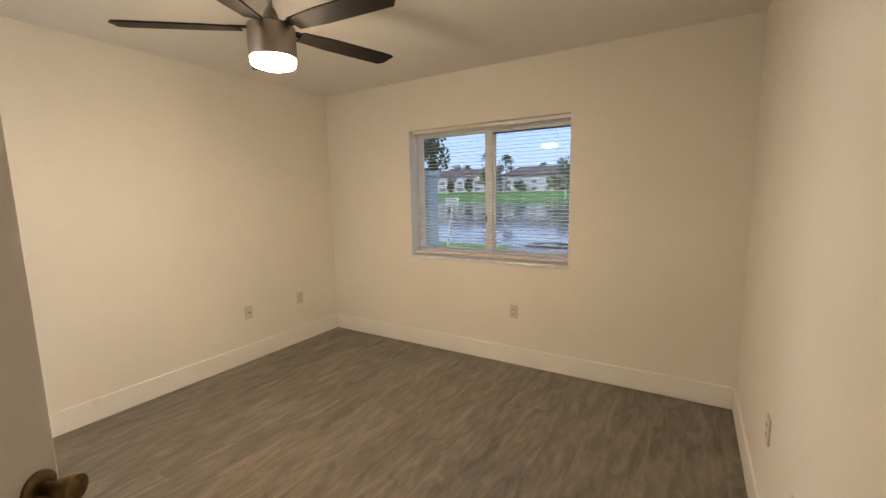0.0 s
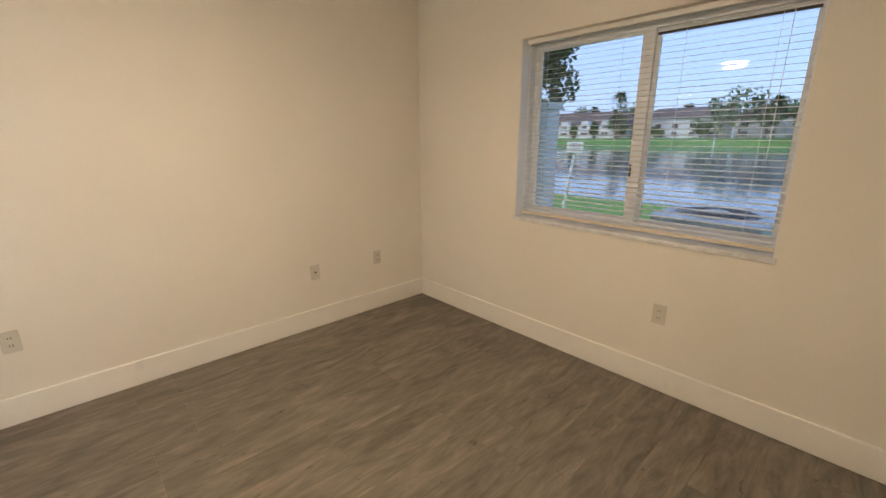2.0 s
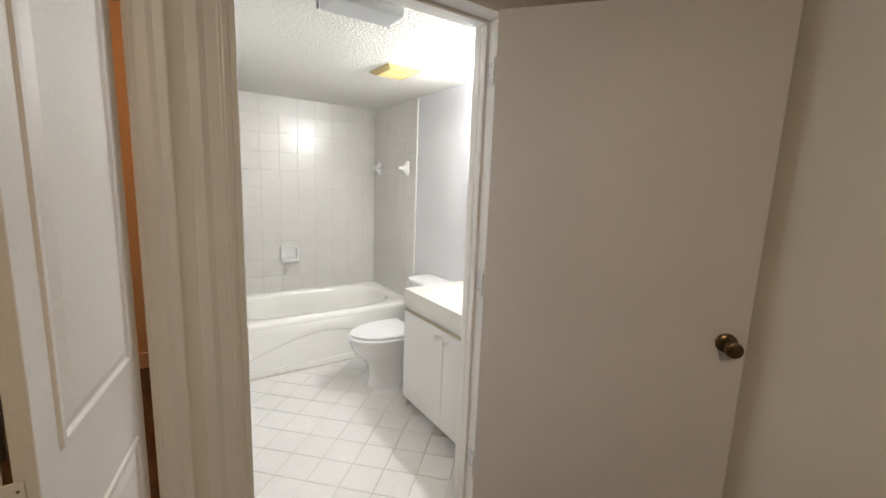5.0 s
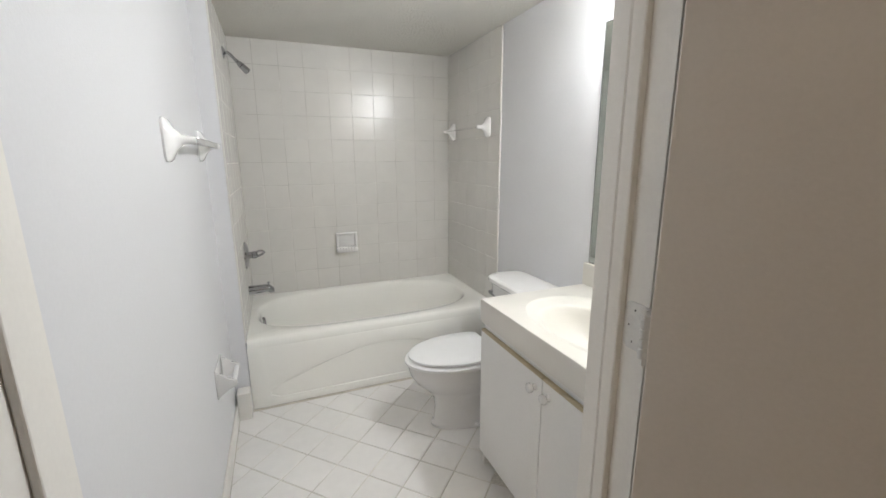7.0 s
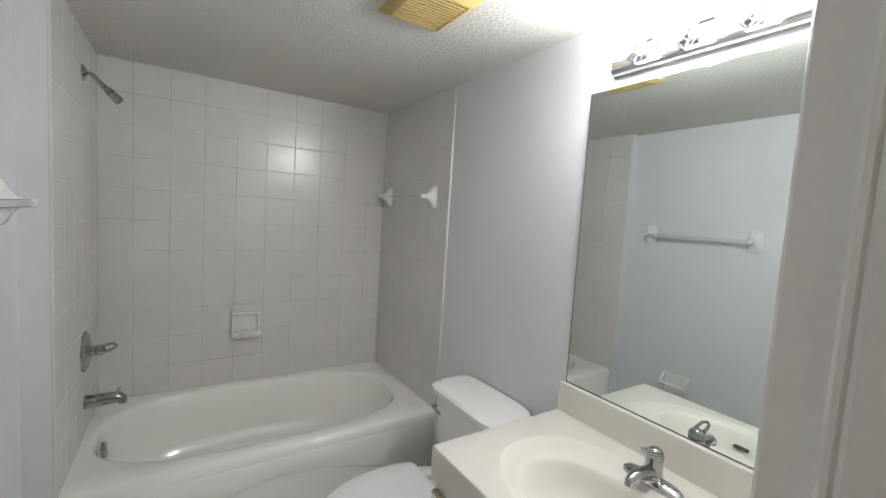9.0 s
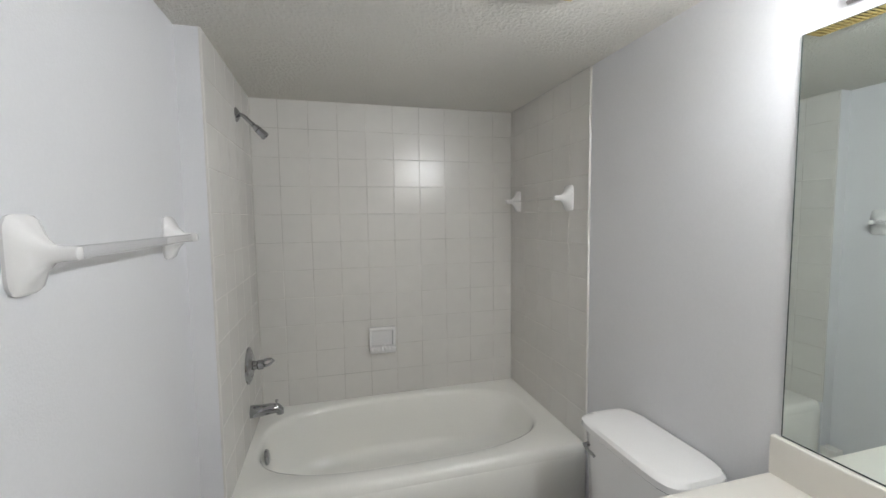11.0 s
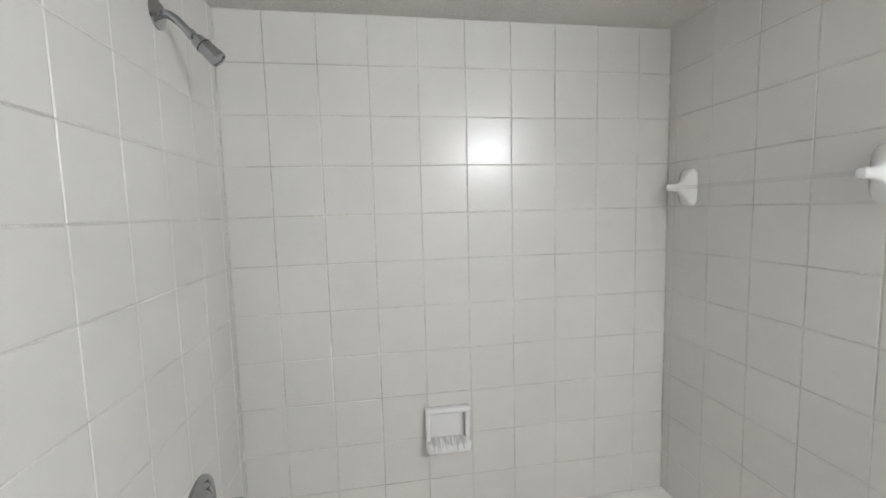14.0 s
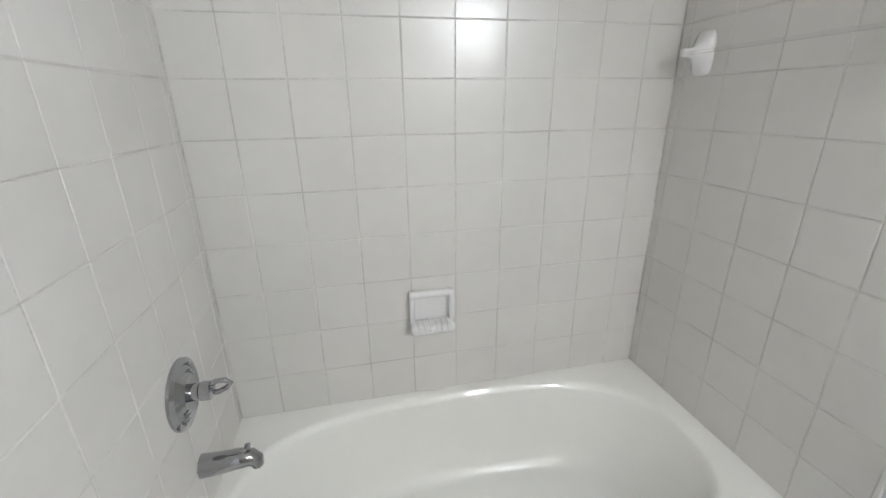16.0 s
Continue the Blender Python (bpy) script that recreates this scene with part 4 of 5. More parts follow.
for nm, b in (("side_panel", (BW + 0.001, VF, VY0, VY0 + 0.018, 0.0, 0.757)), ("side_panel", (BW + 0.001, VF, VY1 - 0.018, VY1, 0.0, 0.757)), ("bottom_panel", (BW + 0.001, VF - 0.05, VY0 + 0.018, VY1 - 0.018, 0.07, 0.088)), ("toe_board", (VF - 0.066, VF - 0.05, VY0 + 0.018, VY1 - 0.018, 0.0, 0.07)),
              ("top_rail", (VF - 0.018, VF, VY0 + 0.018, VY1 - 0.018, 0.657, 0.757)), ("bottom_rail", (VF - 0.018, VF, VY0 + 0.018, VY1 - 0.018, 0.072, 0.095)), ("back_panel", (BW + 0.001, BW + 0.01, VY0 + 0.018, VY1 - 0.018, 0.088, 0.757))):
    part(nm, box(*b), M_CAB, van)
for y0, y1, ky in ((VY0 + 0.001, -1.026, -1.062), (-1.022, VY1 - 0.001, -0.986)):
    dr = part("cabinet_door", box(VF + 0.001, VF + 0.018, y0, y1, 0.078, 0.655, 0.0015), M_CAB, van)
    part("pull_strip", prism([(VF + 0.001, 0.656), (VF + 0.018, 0.656), (VF + 0.019, 0.659), (VF + 0.012, 0.664), (VF + 0.001, 0.664)], "y", y0, y1), M_CABEDGE, dr, "tan wooden edge strip")
    part("knob", lathe([(0, 0), (0.012, 0), (0.009, 0.006), (0.009, 0.012), (0.016, 0.018), (0.017, 0.026), (0.012, 0.032), (0, 0.034)], 20, at(VF + 0.018, ky, 0.612, TO_X)), M_CERAMIC, dr, "small white ceramic knob", True)
top = thing("vanity_countertop", (-3.2, -1.02, 0.757), "cream cultured marble vanity top with integral oval basin", "countertop")
cx0, cx1, cy0, cy1 = BW + 0.001, -2.944, -1.476, BN - 0.001
ccx, ccy, chx, chy = (cx0 + cx1) / 2, (cy0 + cy1) / 2, (cx1 - cx0) / 2, (cy1 - cy0) / 2
ox, oy = -3.195, -1.058
N = 96
part("countertop", rings([oval(ccx, ccy, 0.694, chx - 0.002, chy - 0.001, 160, N), oval(ccx, ccy, 0.787, chx, chy, 160, N), oval(ccx, ccy, 0.793, chx - 0.003, chy - 0.003, 160, N), oval(ccx, ccy, 0.795, chx - 0.009, chy - 0.008, 160, N),
                           oval(ox - 0.01, oy, 0.795, 0.216, 0.322, 2.3, N), oval(ox - 0.01, oy, 0.7964, 0.212, 0.317, 2.3, N), oval(ox - 0.01, oy, 0.7960, 0.208, 0.312, 2.3, N), oval(ox - 0.01, oy, 0.7935, 0.203, 0.306, 2.3, N), oval(ox - 0.005, oy, 0.7925, 0.190, 0.288, 2.3, N),
                           oval(ox + 0.026, oy, 0.7915, 0.156, 0.240, 2.1, N), oval(ox + 0.026, oy, 0.7885, 0.149, 0.231, 2.1, N), oval(ox + 0.025, oy, 0.7815, 0.143, 0.223, 2.1, N), oval(ox + 0.022, oy, 0.762, 0.135, 0.211, 2.1, N), oval(ox + 0.016, oy, 0.735, 0.126, 0.195, 2.05, N), oval(ox + 0.008, oy, 0.706, 0.111, 0.169, 2, N), oval(ox - 0.001, oy, 0.684, 0.088, 0.130, 2, N), oval(ox - 0.010, oy, 0.670, 0.058, 0.082, 2, N), oval(ox - 0.015, oy, 0.664, 0.032, 0.038, 2, N), oval(ox - 0.016, oy, 0.661, 0.018, 0.018, 2, N)], False, True), M_MARBLE, top, "", True)
part("backsplash", box(BW + 0.001, BW + 0.02, cy0 + 0.002, cy1, 0.794, 0.899, 0.004), M_MARBLE, top)
part("drain", lathe([(0, 0), (0.024, 0.0), (0.024, 0.005), (0.018, 0.007), (0.016, 0.003), (0, 0.0035)], 20, at(ox - 0.016, oy, 0.6605)), M_DARKCHROME, top, "", True)
part("overflow_slot", box(-3.060, -3.047, oy - 0.022, oy + 0.022, 0.738, 0.748, 0.002), M_SLOT, top)
fa = thing("basin_faucet", (-3.38, oy, 0.792), "chrome single-lever basin faucet", "faucet")
FXX = -3.380
part("base_plate", rings([oval(FXX, oy, 0.790, 0.026, 0.082, 2.6, 32), oval(FXX, oy, 0.802, 0.026, 0.080, 2.6, 32), oval(FXX, oy, 0.810, 0.020, 0.068, 2.4, 32), oval(FXX, oy, 0.8135, 0.010, 0.04, 2.2, 32)]), M_DARKCHROME, fa, "", True)
part("faucet_body", lathe([(0, 0.80), (0.028, 0.80), (0.025, 0.815), (0.0225, 0.835), (0.0215, 0.856), (0.022, 0.862), (0, 0.863)], 28, at(FXX, oy, 0)), M_DARKCHROME, fa, "", True)
part("spout", tube([(FXX, oy, 0.820), (FXX + 0.030, oy, 0.829), (FXX + 0.062, oy, 0.836), (FXX + 0.090, oy, 0.836), (FXX + 0.104, oy, 0.828), (FXX + 0.107, oy, 0.817)], [0.021, 0.019, 0.0165, 0.0145, 0.013, 0.0115], 18), M_DARKCHROME, fa, "", True)
lv = part("lever", lathe([(0, 0.0), (0.0225, 0.0), (0.0235, 0.006), (0.0215, 0.016), (0.015, 0.024), (0.006, 0.028), (0, 0.0285)], 28, at(FXX - 0.001, oy, 0.864, Matrix.Rotation(radians(8), 4, "Y"))), M_DARKCHROME, fa, "", True)
part("lever_grip", tube([(FXX + 0.010, oy - 0.012, 0.882), (FXX + 0.030, oy - 0.012, 0.888), (FXX + 0.048, oy - 0.010, 0.895), (FXX + 0.058, oy, 0.898), (FXX + 0.048, oy + 0.010, 0.895), (FXX + 0.030, oy + 0.012, 0.888), (FXX + 0.010, oy + 0.012, 0.882)], [0.0065, 0.005, 0.0045, 0.0045, 0.0045, 0.005, 0.0065], 10), M_DARKCHROME, lv, "looped chrome lever grip", True)
mir = thing("wall_mirror", (BW, -1.02, 0.9), "large frameless wall mirror above the vanity", "mirror")
MY0, MY1 = -1.452, -0.60
part("mirror_glass", box(BW + 0.001, BW + 0.006, MY0, MY1, 0.904, 1.909), M_MIRROR, mir)
me_ = bmesh.new()
for b in ((BW + 0.0005, BW + 0.0062, MY0 - 0.003, MY0, 0.901, 1.911), (BW + 0.0005, BW + 0.0062, MY0, MY1, 0.900, 0.904), (BW + 0.0005, BW + 0.0062, MY0, MY1, 1.909, 1.911)):
    box(*b, bm=me_)
part("mirror_edge", me_, M_MIRROREDGE, mir, "dark worn mirror edge")

# ---- lights and vent ----
bar = thing("vanity_light", (BW, -1.06, 2.0), "chrome vanity light bar with four lit globe bulbs", "light fixture")
LY0, LY1, LZ = -1.366, -0.742, 1.991
part("light_bar", prism([(BW, LZ - 0.053), (BW + 0.006, LZ - 0.053), (BW + 0.010, LZ - 0.050), (BW + 0.013, LZ - 0.046), (BW + 0.026, LZ - 0.043), (BW + 0.033, LZ - 0.036), (BW + 0.034, LZ - 0.029), (BW + 0.030, LZ - 0.024),
                         (BW + 0.030, LZ + 0.024), (BW + 0.034, LZ + 0.029), (BW + 0.033, LZ + 0.036), (BW + 0.026, LZ + 0.043), (BW + 0.013, LZ + 0.046), (BW + 0.010, LZ + 0.050), (BW + 0.006, LZ + 0.053), (BW, LZ + 0.053)], "y", LY0, LY1), M_BRIGHTCHROME, bar)
for i in range(4):
    y = -1.292 + i * 0.151
    s = part("socket", lathe([(0, 0), (0.023, 0), (0.0235, 0.004), (0.022, 0.008), (0.0215, 0.034), (0.0225, 0.038), (0.0205, 0.044), (0, 0.044)], 24, at(BW + 0.030, y, LZ, TO_X)), M_BRIGHTCHROME, bar, "chrome bulb socket", True)
    part("socket_rim", lathe([(0.0195, 0.0445), (0.0205, 0.0445), (0.0205, 0.0465), (0.0195, 0.0465), (0.0195, 0.0445)], 24, at(BW + 0.030, y, LZ, TO_X), False), M_RUBBER, s, "", True)
    part("bulb_shell", lathe([(0.015, 0.0), (0.019, 0.006), (0.030, 0.018), (0.038, 0.034), (0.040, 0.046)], 28, at(BW + 0.066, y, LZ, TO_X), False), M_BULBBACK, s, "white rear half of a globe bulb, glow cut down", True)
    part("globe_bulb", lathe([(0.040, 0.046), (0.037, 0.062), (0.028, 0.076), (0.014, 0.084), (0, 0.086)], 28, at(BW + 0.066, y, LZ, TO_X), False), M_BULB, s, "lit white globe bulb", True)

vent = thing("exhaust_vent", (-2.975, -1.70, H2), "yellowed plastic bathroom exhaust vent grille", "vent")
vx0, vx1, vy0, vy1 = -3.095, -2.858, -1.835, -1.568
vf = bmesh.new()
rings([[(vx0, vy0, H2), (vx1, vy0, H2), (vx1, vy1, H2), (vx0, vy1, H2)], [(vx0, vy0, H2 - 0.006), (vx1, vy0, H2 - 0.006), (vx1, vy1, H2 - 0.006), (vx0, vy1, H2 - 0.006)],
       [(vx0 + 0.028, vy0 + 0.028, H2 - 0.022), (vx1 - 0.028, vy0 + 0.028, H2 - 0.022), (vx1 - 0.028, vy1 - 0.028, H2 - 0.022), (vx0 + 0.028, vy1 - 0.028, H2 - 0.022)],
       [(vx0 + 0.032, vy0 + 0.032, H2 - 0.022), (vx1 - 0.032, vy0 + 0.032, H2 - 0.022), (vx1 - 0.032, vy1 - 0.032, H2 - 0.022), (vx0 + 0.032, vy1 - 0.032, H2 - 0.022)],
       [(vx0 + 0.032, vy0 + 0.032, H2 - 0.004), (vx1 - 0.032, vy0 + 0.032, H2 - 0.004), (vx1 - 0.032, vy1 - 0.032, H2 - 0.004), (vx0 + 0.032, vy1 - 0.032, H2 - 0.004)]], True, False, vf)
part("vent_frame", vf, M_VENT, vent)
# near-black sheet standing in for the shade between the slats
part("vent_shade_sheet", box(vx0 + 0.03, vx1 - 0.03, vy0 + 0.03, vy1 - 0.03, H2 - 0.005, H2 - 0.001), M_VENTDARK, vent)
for i in range(13):
    y = vy0 + 0.04 + i * (vy1 - vy0 - 0.08) / 12
    part("slat", box(vx0 + 0.030, vx1 - 0.030, y - 0.0022, y + 0.0022, H2 - 0.0215, H2 - 0.0165), M_VENT, vent)
cl = thing("ceiling_light", (-2.40, -0.87, H2), "unlit rectangular ceiling light with grey plastic cover", "ceiling light")
part("backplate", box(-2.55, -2.25, -0.965, -0.775, H2 - 0.012, H2, 0.002), M_FRAME, cl)
part("cover", box(-2.545, -2.255, -0.945, -0.795, H2 - 0.05, H2 - 0.012, 0.01, seg=3), M_COVER, cl, "grey plastic cover")
for x in (-2.55, -2.25):
    part("clip", box(x - 0.004, x + 0.004, -0.955, -0.945, H2 - 0.045, H2 - 0.01), M_DARKCHROME, cl)

# unseen bulb and holder, assumed from the orange glow on the bifold
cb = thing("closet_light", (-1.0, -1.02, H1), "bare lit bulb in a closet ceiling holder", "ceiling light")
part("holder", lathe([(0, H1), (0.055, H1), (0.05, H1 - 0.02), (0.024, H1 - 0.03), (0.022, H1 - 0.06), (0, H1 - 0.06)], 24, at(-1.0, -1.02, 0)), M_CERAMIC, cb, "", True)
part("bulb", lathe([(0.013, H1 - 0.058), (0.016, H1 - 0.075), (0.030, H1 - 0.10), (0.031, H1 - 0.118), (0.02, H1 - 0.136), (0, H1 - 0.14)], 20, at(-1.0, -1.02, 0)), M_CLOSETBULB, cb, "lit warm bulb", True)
# white edge where the tiles end
for nm, x0, x1 in (("tile_edge_trim", BW, BW + 0.012),):
    solid(nm, box(x0, x1, JOG - 0.012, JOG - 0.001, 0.40, H2, 0.004), M_TILE, "glossy white bullnose strip ending the wall tiles", "tile trim", "structure")
solid("tile_edge_trim_east", box(TE - 0.0085, TE - 0.0002, JOG - 0.006, JOG + 0.0015, 0.414, H2 - 0.001, 0.0015), M_TILE, "smooth edge of the wall tiles beside the jog", "tile trim", "structure")
solid("jog_foot", box(TE - 0.002, BE - 0.013, JOG, JOG + 0.075, 0, 0.16, 0.004), M_TRIM, "short white painted block at the tub corner", "trim", "structure")


# ---- outside ----
GZ, LZ0 = -0.15, -0.5
gb = bmesh.new()
# near lawn falling to the lake, lake bed, far bank, and on to the horizon
prof = [(-600, GZ), (11.9, GZ), (12.8, LZ0 - 0.25), (101.0, LZ0 - 0.25), (103.0, LZ0 + 0.02), (112, 0.9), (124, 1.5), (1500, 1.5)]
xs = [-1500, -160, -80, -40, -20, -10, 0, 20, 60, 1500]
grid = [[gb.verts.new((x, y, z)) for y, z in prof] for x in xs]
for a, b in zip(grid, grid[1:]):
    for i in range(len(prof) - 1):
        gb.faces.new((a[i], b[i], b[i + 1], a[i + 1]))
solid("ground", gb, M_GRASS, "green mown lawn around a lake", "lawn", "structure")
solid("water_lake", box(-1400, 1400, 12.0, 102.98, LZ0 - 0.2, LZ0), M_WATER, "calm grey-blue lake with soft ripples", "lake", "structure")


def far_house(x, y, w, d, h, gables, label, rise=3.0, gh=4.8):
    """A two-storey white house with hip roof, gabled bays and rows of windows on the lake side."""
    hs = thing("lake_house", (x, y, 1.4), label, "house", "houses across the lake")
    part("wall", box(x - w / 2, x + w / 2, y, y + d, 1.3, 1.4 + h + 0.05), M_STUCCO, hs)
    zr, o = 1.4 + h, 0.6
    rf = rings([[(x - w / 2 - o, y - o, zr), (x + w / 2 + o, y - o, zr), (x + w / 2 + o, y + d + o, zr), (x - w / 2 - o, y + d + o, zr)],
                [(x - w / 2 - o, y - o, zr + 0.2), (x + w / 2 + o, y - o, zr + 0.2), (x + w / 2 + o, y + d + o, zr + 0.2), (x - w / 2 - o, y + d + o, zr + 0.2)],
                [(x - w / 2 + d * 0.4, y + d * 0.45, zr + rise), (x + w / 2 - d * 0.4, y + d * 0.45, zr + rise), (x + w / 2 - d * 0.4, y + d * 0.55, zr + rise), (x - w / 2 + d * 0.4, y + d * 0.55, zr + rise)]])
    part("roof", rf, M_ROOF, hs)
    for gx in gables:
        gw = 2.9
        poly = [(x + gx - gw, 1.3), (x + gx + gw, 1.3), (x + gx + gw, 1.4 + gh * 0.52), (x + gx + gw * 0.55, 1.4 + gh * 0.82), (x + gx + gw * 0.34, 1.4 + gh * 1.10), (x + gx - gw * 0.34, 1.4 + gh * 1.10), (x + gx - gw * 0.55, 1.4 + gh * 0.82), (x + gx - gw, 1.4 + gh * 0.52)]
        part("gabled_bay", prism(poly, "y", y - 1.6, y + 2.2), M_STUCCO, hs)
        for wz, ww in ((2.1, 1.1), (4.3, 0.8)):
            win_ = part("window", box(x + gx - ww, x + gx + ww, y - 1.66, y - 1.58, wz, wz + 1.3), M_FRAME, hs)
            for s in (-1, 1):
                part("pane", box(x + gx + s * ww * 0.5 - ww * 0.42, x + gx + s * ww * 0.5 + ww * 0.42, y - 1.69, y - 1.655, wz + 0.12, wz + 1.18), M_PANE, win_)
    n = int(w // 4.2)
    for i in range(n):
        wx = x - w / 2 + (i + 0.5) * w / n
        if any(abs(wx - x - g) < 4.2 for g in gables):
            continue
        for wz in (1.9, 4.1) if h > 4.3 else (1.9,):
            win_ = part("window", box(wx - 0.85, wx + 0.85, y - 0.06, y + 0.02, wz, wz + 1.35), M_FRAME, hs)
            part("pane", box(wx - 0.72, wx + 0.72, y - 0.09, y - 0.055, wz + 0.12, wz + 1.22), M_PANE, win_)
    return hs


far_house(-72, 126, 34, 10, 3.6, (-11.5, -3.5, 3.6, 10.3), "white two-storey houses with shaped gables across lake", 4.6, 4.8)
far_house(-43, 127, 22, 11, 5.3, (), "long white two-storey house with brown hip roof")
far_house(-16, 130, 28, 10, 5.2, (-6.0, 5.0), "white two-storey house half hidden by trees")
far_house(-112, 128, 34, 10, 5.4, (-9, 4), "white two-storey house with shaped gables across lake")


def palm(x, y, h, r, seed):
    rnd = random.Random(seed)
    p = thing("palm_tree", (x, y, 1.45), "tall palm with a round frond crown", "palm tree", "palms across the lake")
    lean = rnd.uniform(-0.4, 0.4)
    part("trunk", tube([(x + lean * (k / 6) ** 2, y, 1.3 + h * k / 6) for k in range(7)], [0.24, 0.2, 0.18, 0.17, 0.16, 0.16, 0.18], 8), M_BARK, p)
    cr = bmesh.new()
    c = Vector((x + lean, y, 1.3 + h))
    for k in range(34):
        a, e = rnd.uniform(0, 2 * math.pi), rnd.uniform(-0.5, 1.25)
        d = Vector((math.cos(a) * math.cos(e), math.sin(a) * math.cos(e), math.sin(e)))
        s = d.cross(Vector((0, 0, 1))).normalized()
        L = r * rnd.uniform(0.8, 1.1)
        prev = None
        for j in range(6):
            u = j / 5
            q = c + d * L * u + Vector((0, 0, -0.55 * L * u * u))
            wd = r * 0.17 * math.sin(math.pi * min(0.95, u * 0.85 + 0.12))
            cur = [cr.verts.new(q - s * wd - Vector((0, 0, wd * 0.5))), cr.verts.new(q), cr.verts.new(q + s * wd - Vector((0, 0, wd * 0.5)))]
            if prev:
                cr.faces.new((prev[0], prev[1], cur[1], cur[0]))
                cr.faces.new((prev[1], prev[2], cur[2], cur[1]))
            prev = cur
    part("crown", cr, M_PALM, p)
    return p


def leaf_cloud(bm, centre, radii, count, size, rnd):
    """Many small leaf clumps through an uneven volume."""
    lobes = [(Vector((rnd.uniform(-0.6, 0.6), rnd.uniform(-0.6, 0.6), rnd.uniform(-0.5, 0.6))), rnd.uniform(0.35, 0.62)) for _ in range(9)]
    for _ in range(count):
        c, rr = rnd.choice(lobes)
        d = Vector((rnd.gauss(0, 1), rnd.gauss(0, 1), rnd.gauss(0, 1))).normalized() * rr * rnd.uniform(0.55, 1.05)
        q = c + d
        p = Vector((centre[0] + q.x * radii[0], centre[1] + q.y * radii[1], centre[2] + q.z * radii[2]))
        u = Vector((rnd.gauss(0, 1), rnd.gauss(0, 1), rnd.gauss(0, 1))).normalized()
        v = u.orthogonal().normalized()
        s = size * rnd.uniform(0.6, 1.3)
        f = [bm.verts.new(p + u * s), bm.verts.new(p + v * s * 0.55), bm.verts.new(p - u * s), bm.verts.new(p - v * s * 0.55)]
        bm.faces.new(f)


def tree(x, y, h, r, seed):
    rnd = random.Random(seed)
    t = thing("broadleaf_tree", (x, y, 1.4), "dense green broadleaf tree by the far houses", "tree", "trees across the lake")
    part("trunk", tube([(x, y, 1.2), (x + 0.1, y, 1.3 + h * 0.3), (x + 0.15, y, 1.3 + h * 0.6)], [0.3, 0.2, 0.1], 8), M_BARK, t)
    for k in range(3):
        a = rnd.uniform(0, 6.28)
        part("limb", tube([(x + 0.1, y, 1.3 + h * 0.3), (x + math.cos(a) * r * 0.5, y + math.sin(a) * r * 0.5, 1.3 + h * 0.65)], [0.12, 0.05], 6), M_BARK, t)
    cr = bmesh.new()
    leaf_cloud(cr, (x, y, 1.3 + h * 0.62), (r * 1.25, r, h * 0.5), 520, 0.42, rnd)
    part("crown", cr, M_LEAF, t)
    return t


for i, (x, y, h, r) in enumerate(((-56.0, 121, 12.0, 2.7), (-50.0, 121, 10.8, 2.6), (-43.2, 138, 9.4, 1.9), (-33.5, 138, 9.2, 2.2), (-27.0, 136, 9.4, 2.3), (-74, 140, 9.8, 2.4), (-60, 139, 9.3, 2.3), (-20, 121, 8.4, 2.2), (-90, 138, 9.5, 2.2), (-56, 140, 8.8, 2.0))):
    palm(x, y, h, r, 100 + i)
for i, (x, y, h, r) in enumerate(((-87, 122, 5.6, 2.4), (-79.6, 123.8, 4.4, 1.1), (-71.9, 123.8, 4.2, 1.0), (-65.0, 123.8, 4.2, 1.0), (-57.2, 122.8, 7.4, 2.2), (-78, 141, 10.2, 3.5), (-66, 141, 10.6, 3.6), (-63.5, 140, 11.0, 3.6), (-31.5, 122.5, 8.8, 3.4), (-27.0, 122, 11.4, 4.0), (-22.0, 123, 9.8, 3.8), (-15, 122, 7.8, 3.4), (-35.5, 123.5, 4.6, 2.0), (-9, 122, 6.6, 3.0), (-94, 122, 6.2, 3.0), (-102, 123, 6.8, 3.2), (-47, 124.4, 3.0, 1.8))):
    tree(x, y, h, r, 300 + i)

# condenser under the window
ac = thing("air_conditioner_condenser", (-1.47, 5.15, GZ), "grey outdoor air conditioner condenser on lawn", "air conditioner")
ax, ay, az = -1.47, 5.15, 0.80
part("cabinet", box(ax - 0.42, ax + 0.42, ay - 0.42, ay + 0.42, GZ, az - 0.04, 0.03), M_ACMETAL, ac)
tp_ = rings([slab_ for slab_ in (oval(ax, ay, az - 0.04, 0.44, 0.44, 10, 48), oval(ax, ay, az - 0.01, 0.44, 0.44, 10, 48), oval(ax, ay, az, 0.42, 0.42, 9, 48), oval(ax, ay, az, 0.33, 0.33, 2, 48), oval(ax, ay, az - 0.03, 0.32, 0.32, 2, 48), oval(ax, ay, az - 0.12, 0.31, 0.31, 2, 48))], False, False)
part("top_cover", tp_, M_ACMETAL, ac, "pale metal top cover")
part("fan_well", lathe([(0, 0), (0.30, 0), (0.30, 0.01), (0, 0.01)], 32, at(ax, ay, az - 0.12)), M_ACDARK, ac)
gd = bmesh.new()
for k in range(9):
    r = 0.06 + k * 0.031
    merge(gd, tube([(ax + r * math.cos(a), ay + r * math.sin(a), az + 0.012) for a in [j * math.pi / 18 for j in range(37)]], 0.0035, 6))
part("fan_guard", gd, M_ACDARK, ac, "dark wire fan guard")
for k in range(6):
    a = k * math.pi / 3
    part("guard_spoke", tube([(ax + 0.05 * math.cos(a), ay + 0.05 * math.sin(a), az + 0.016), (ax + 0.34 * math.cos(a), ay + 0.34 * math.sin(a), az + 0.010)], 0.004, 6), M_ACDARK, ac)
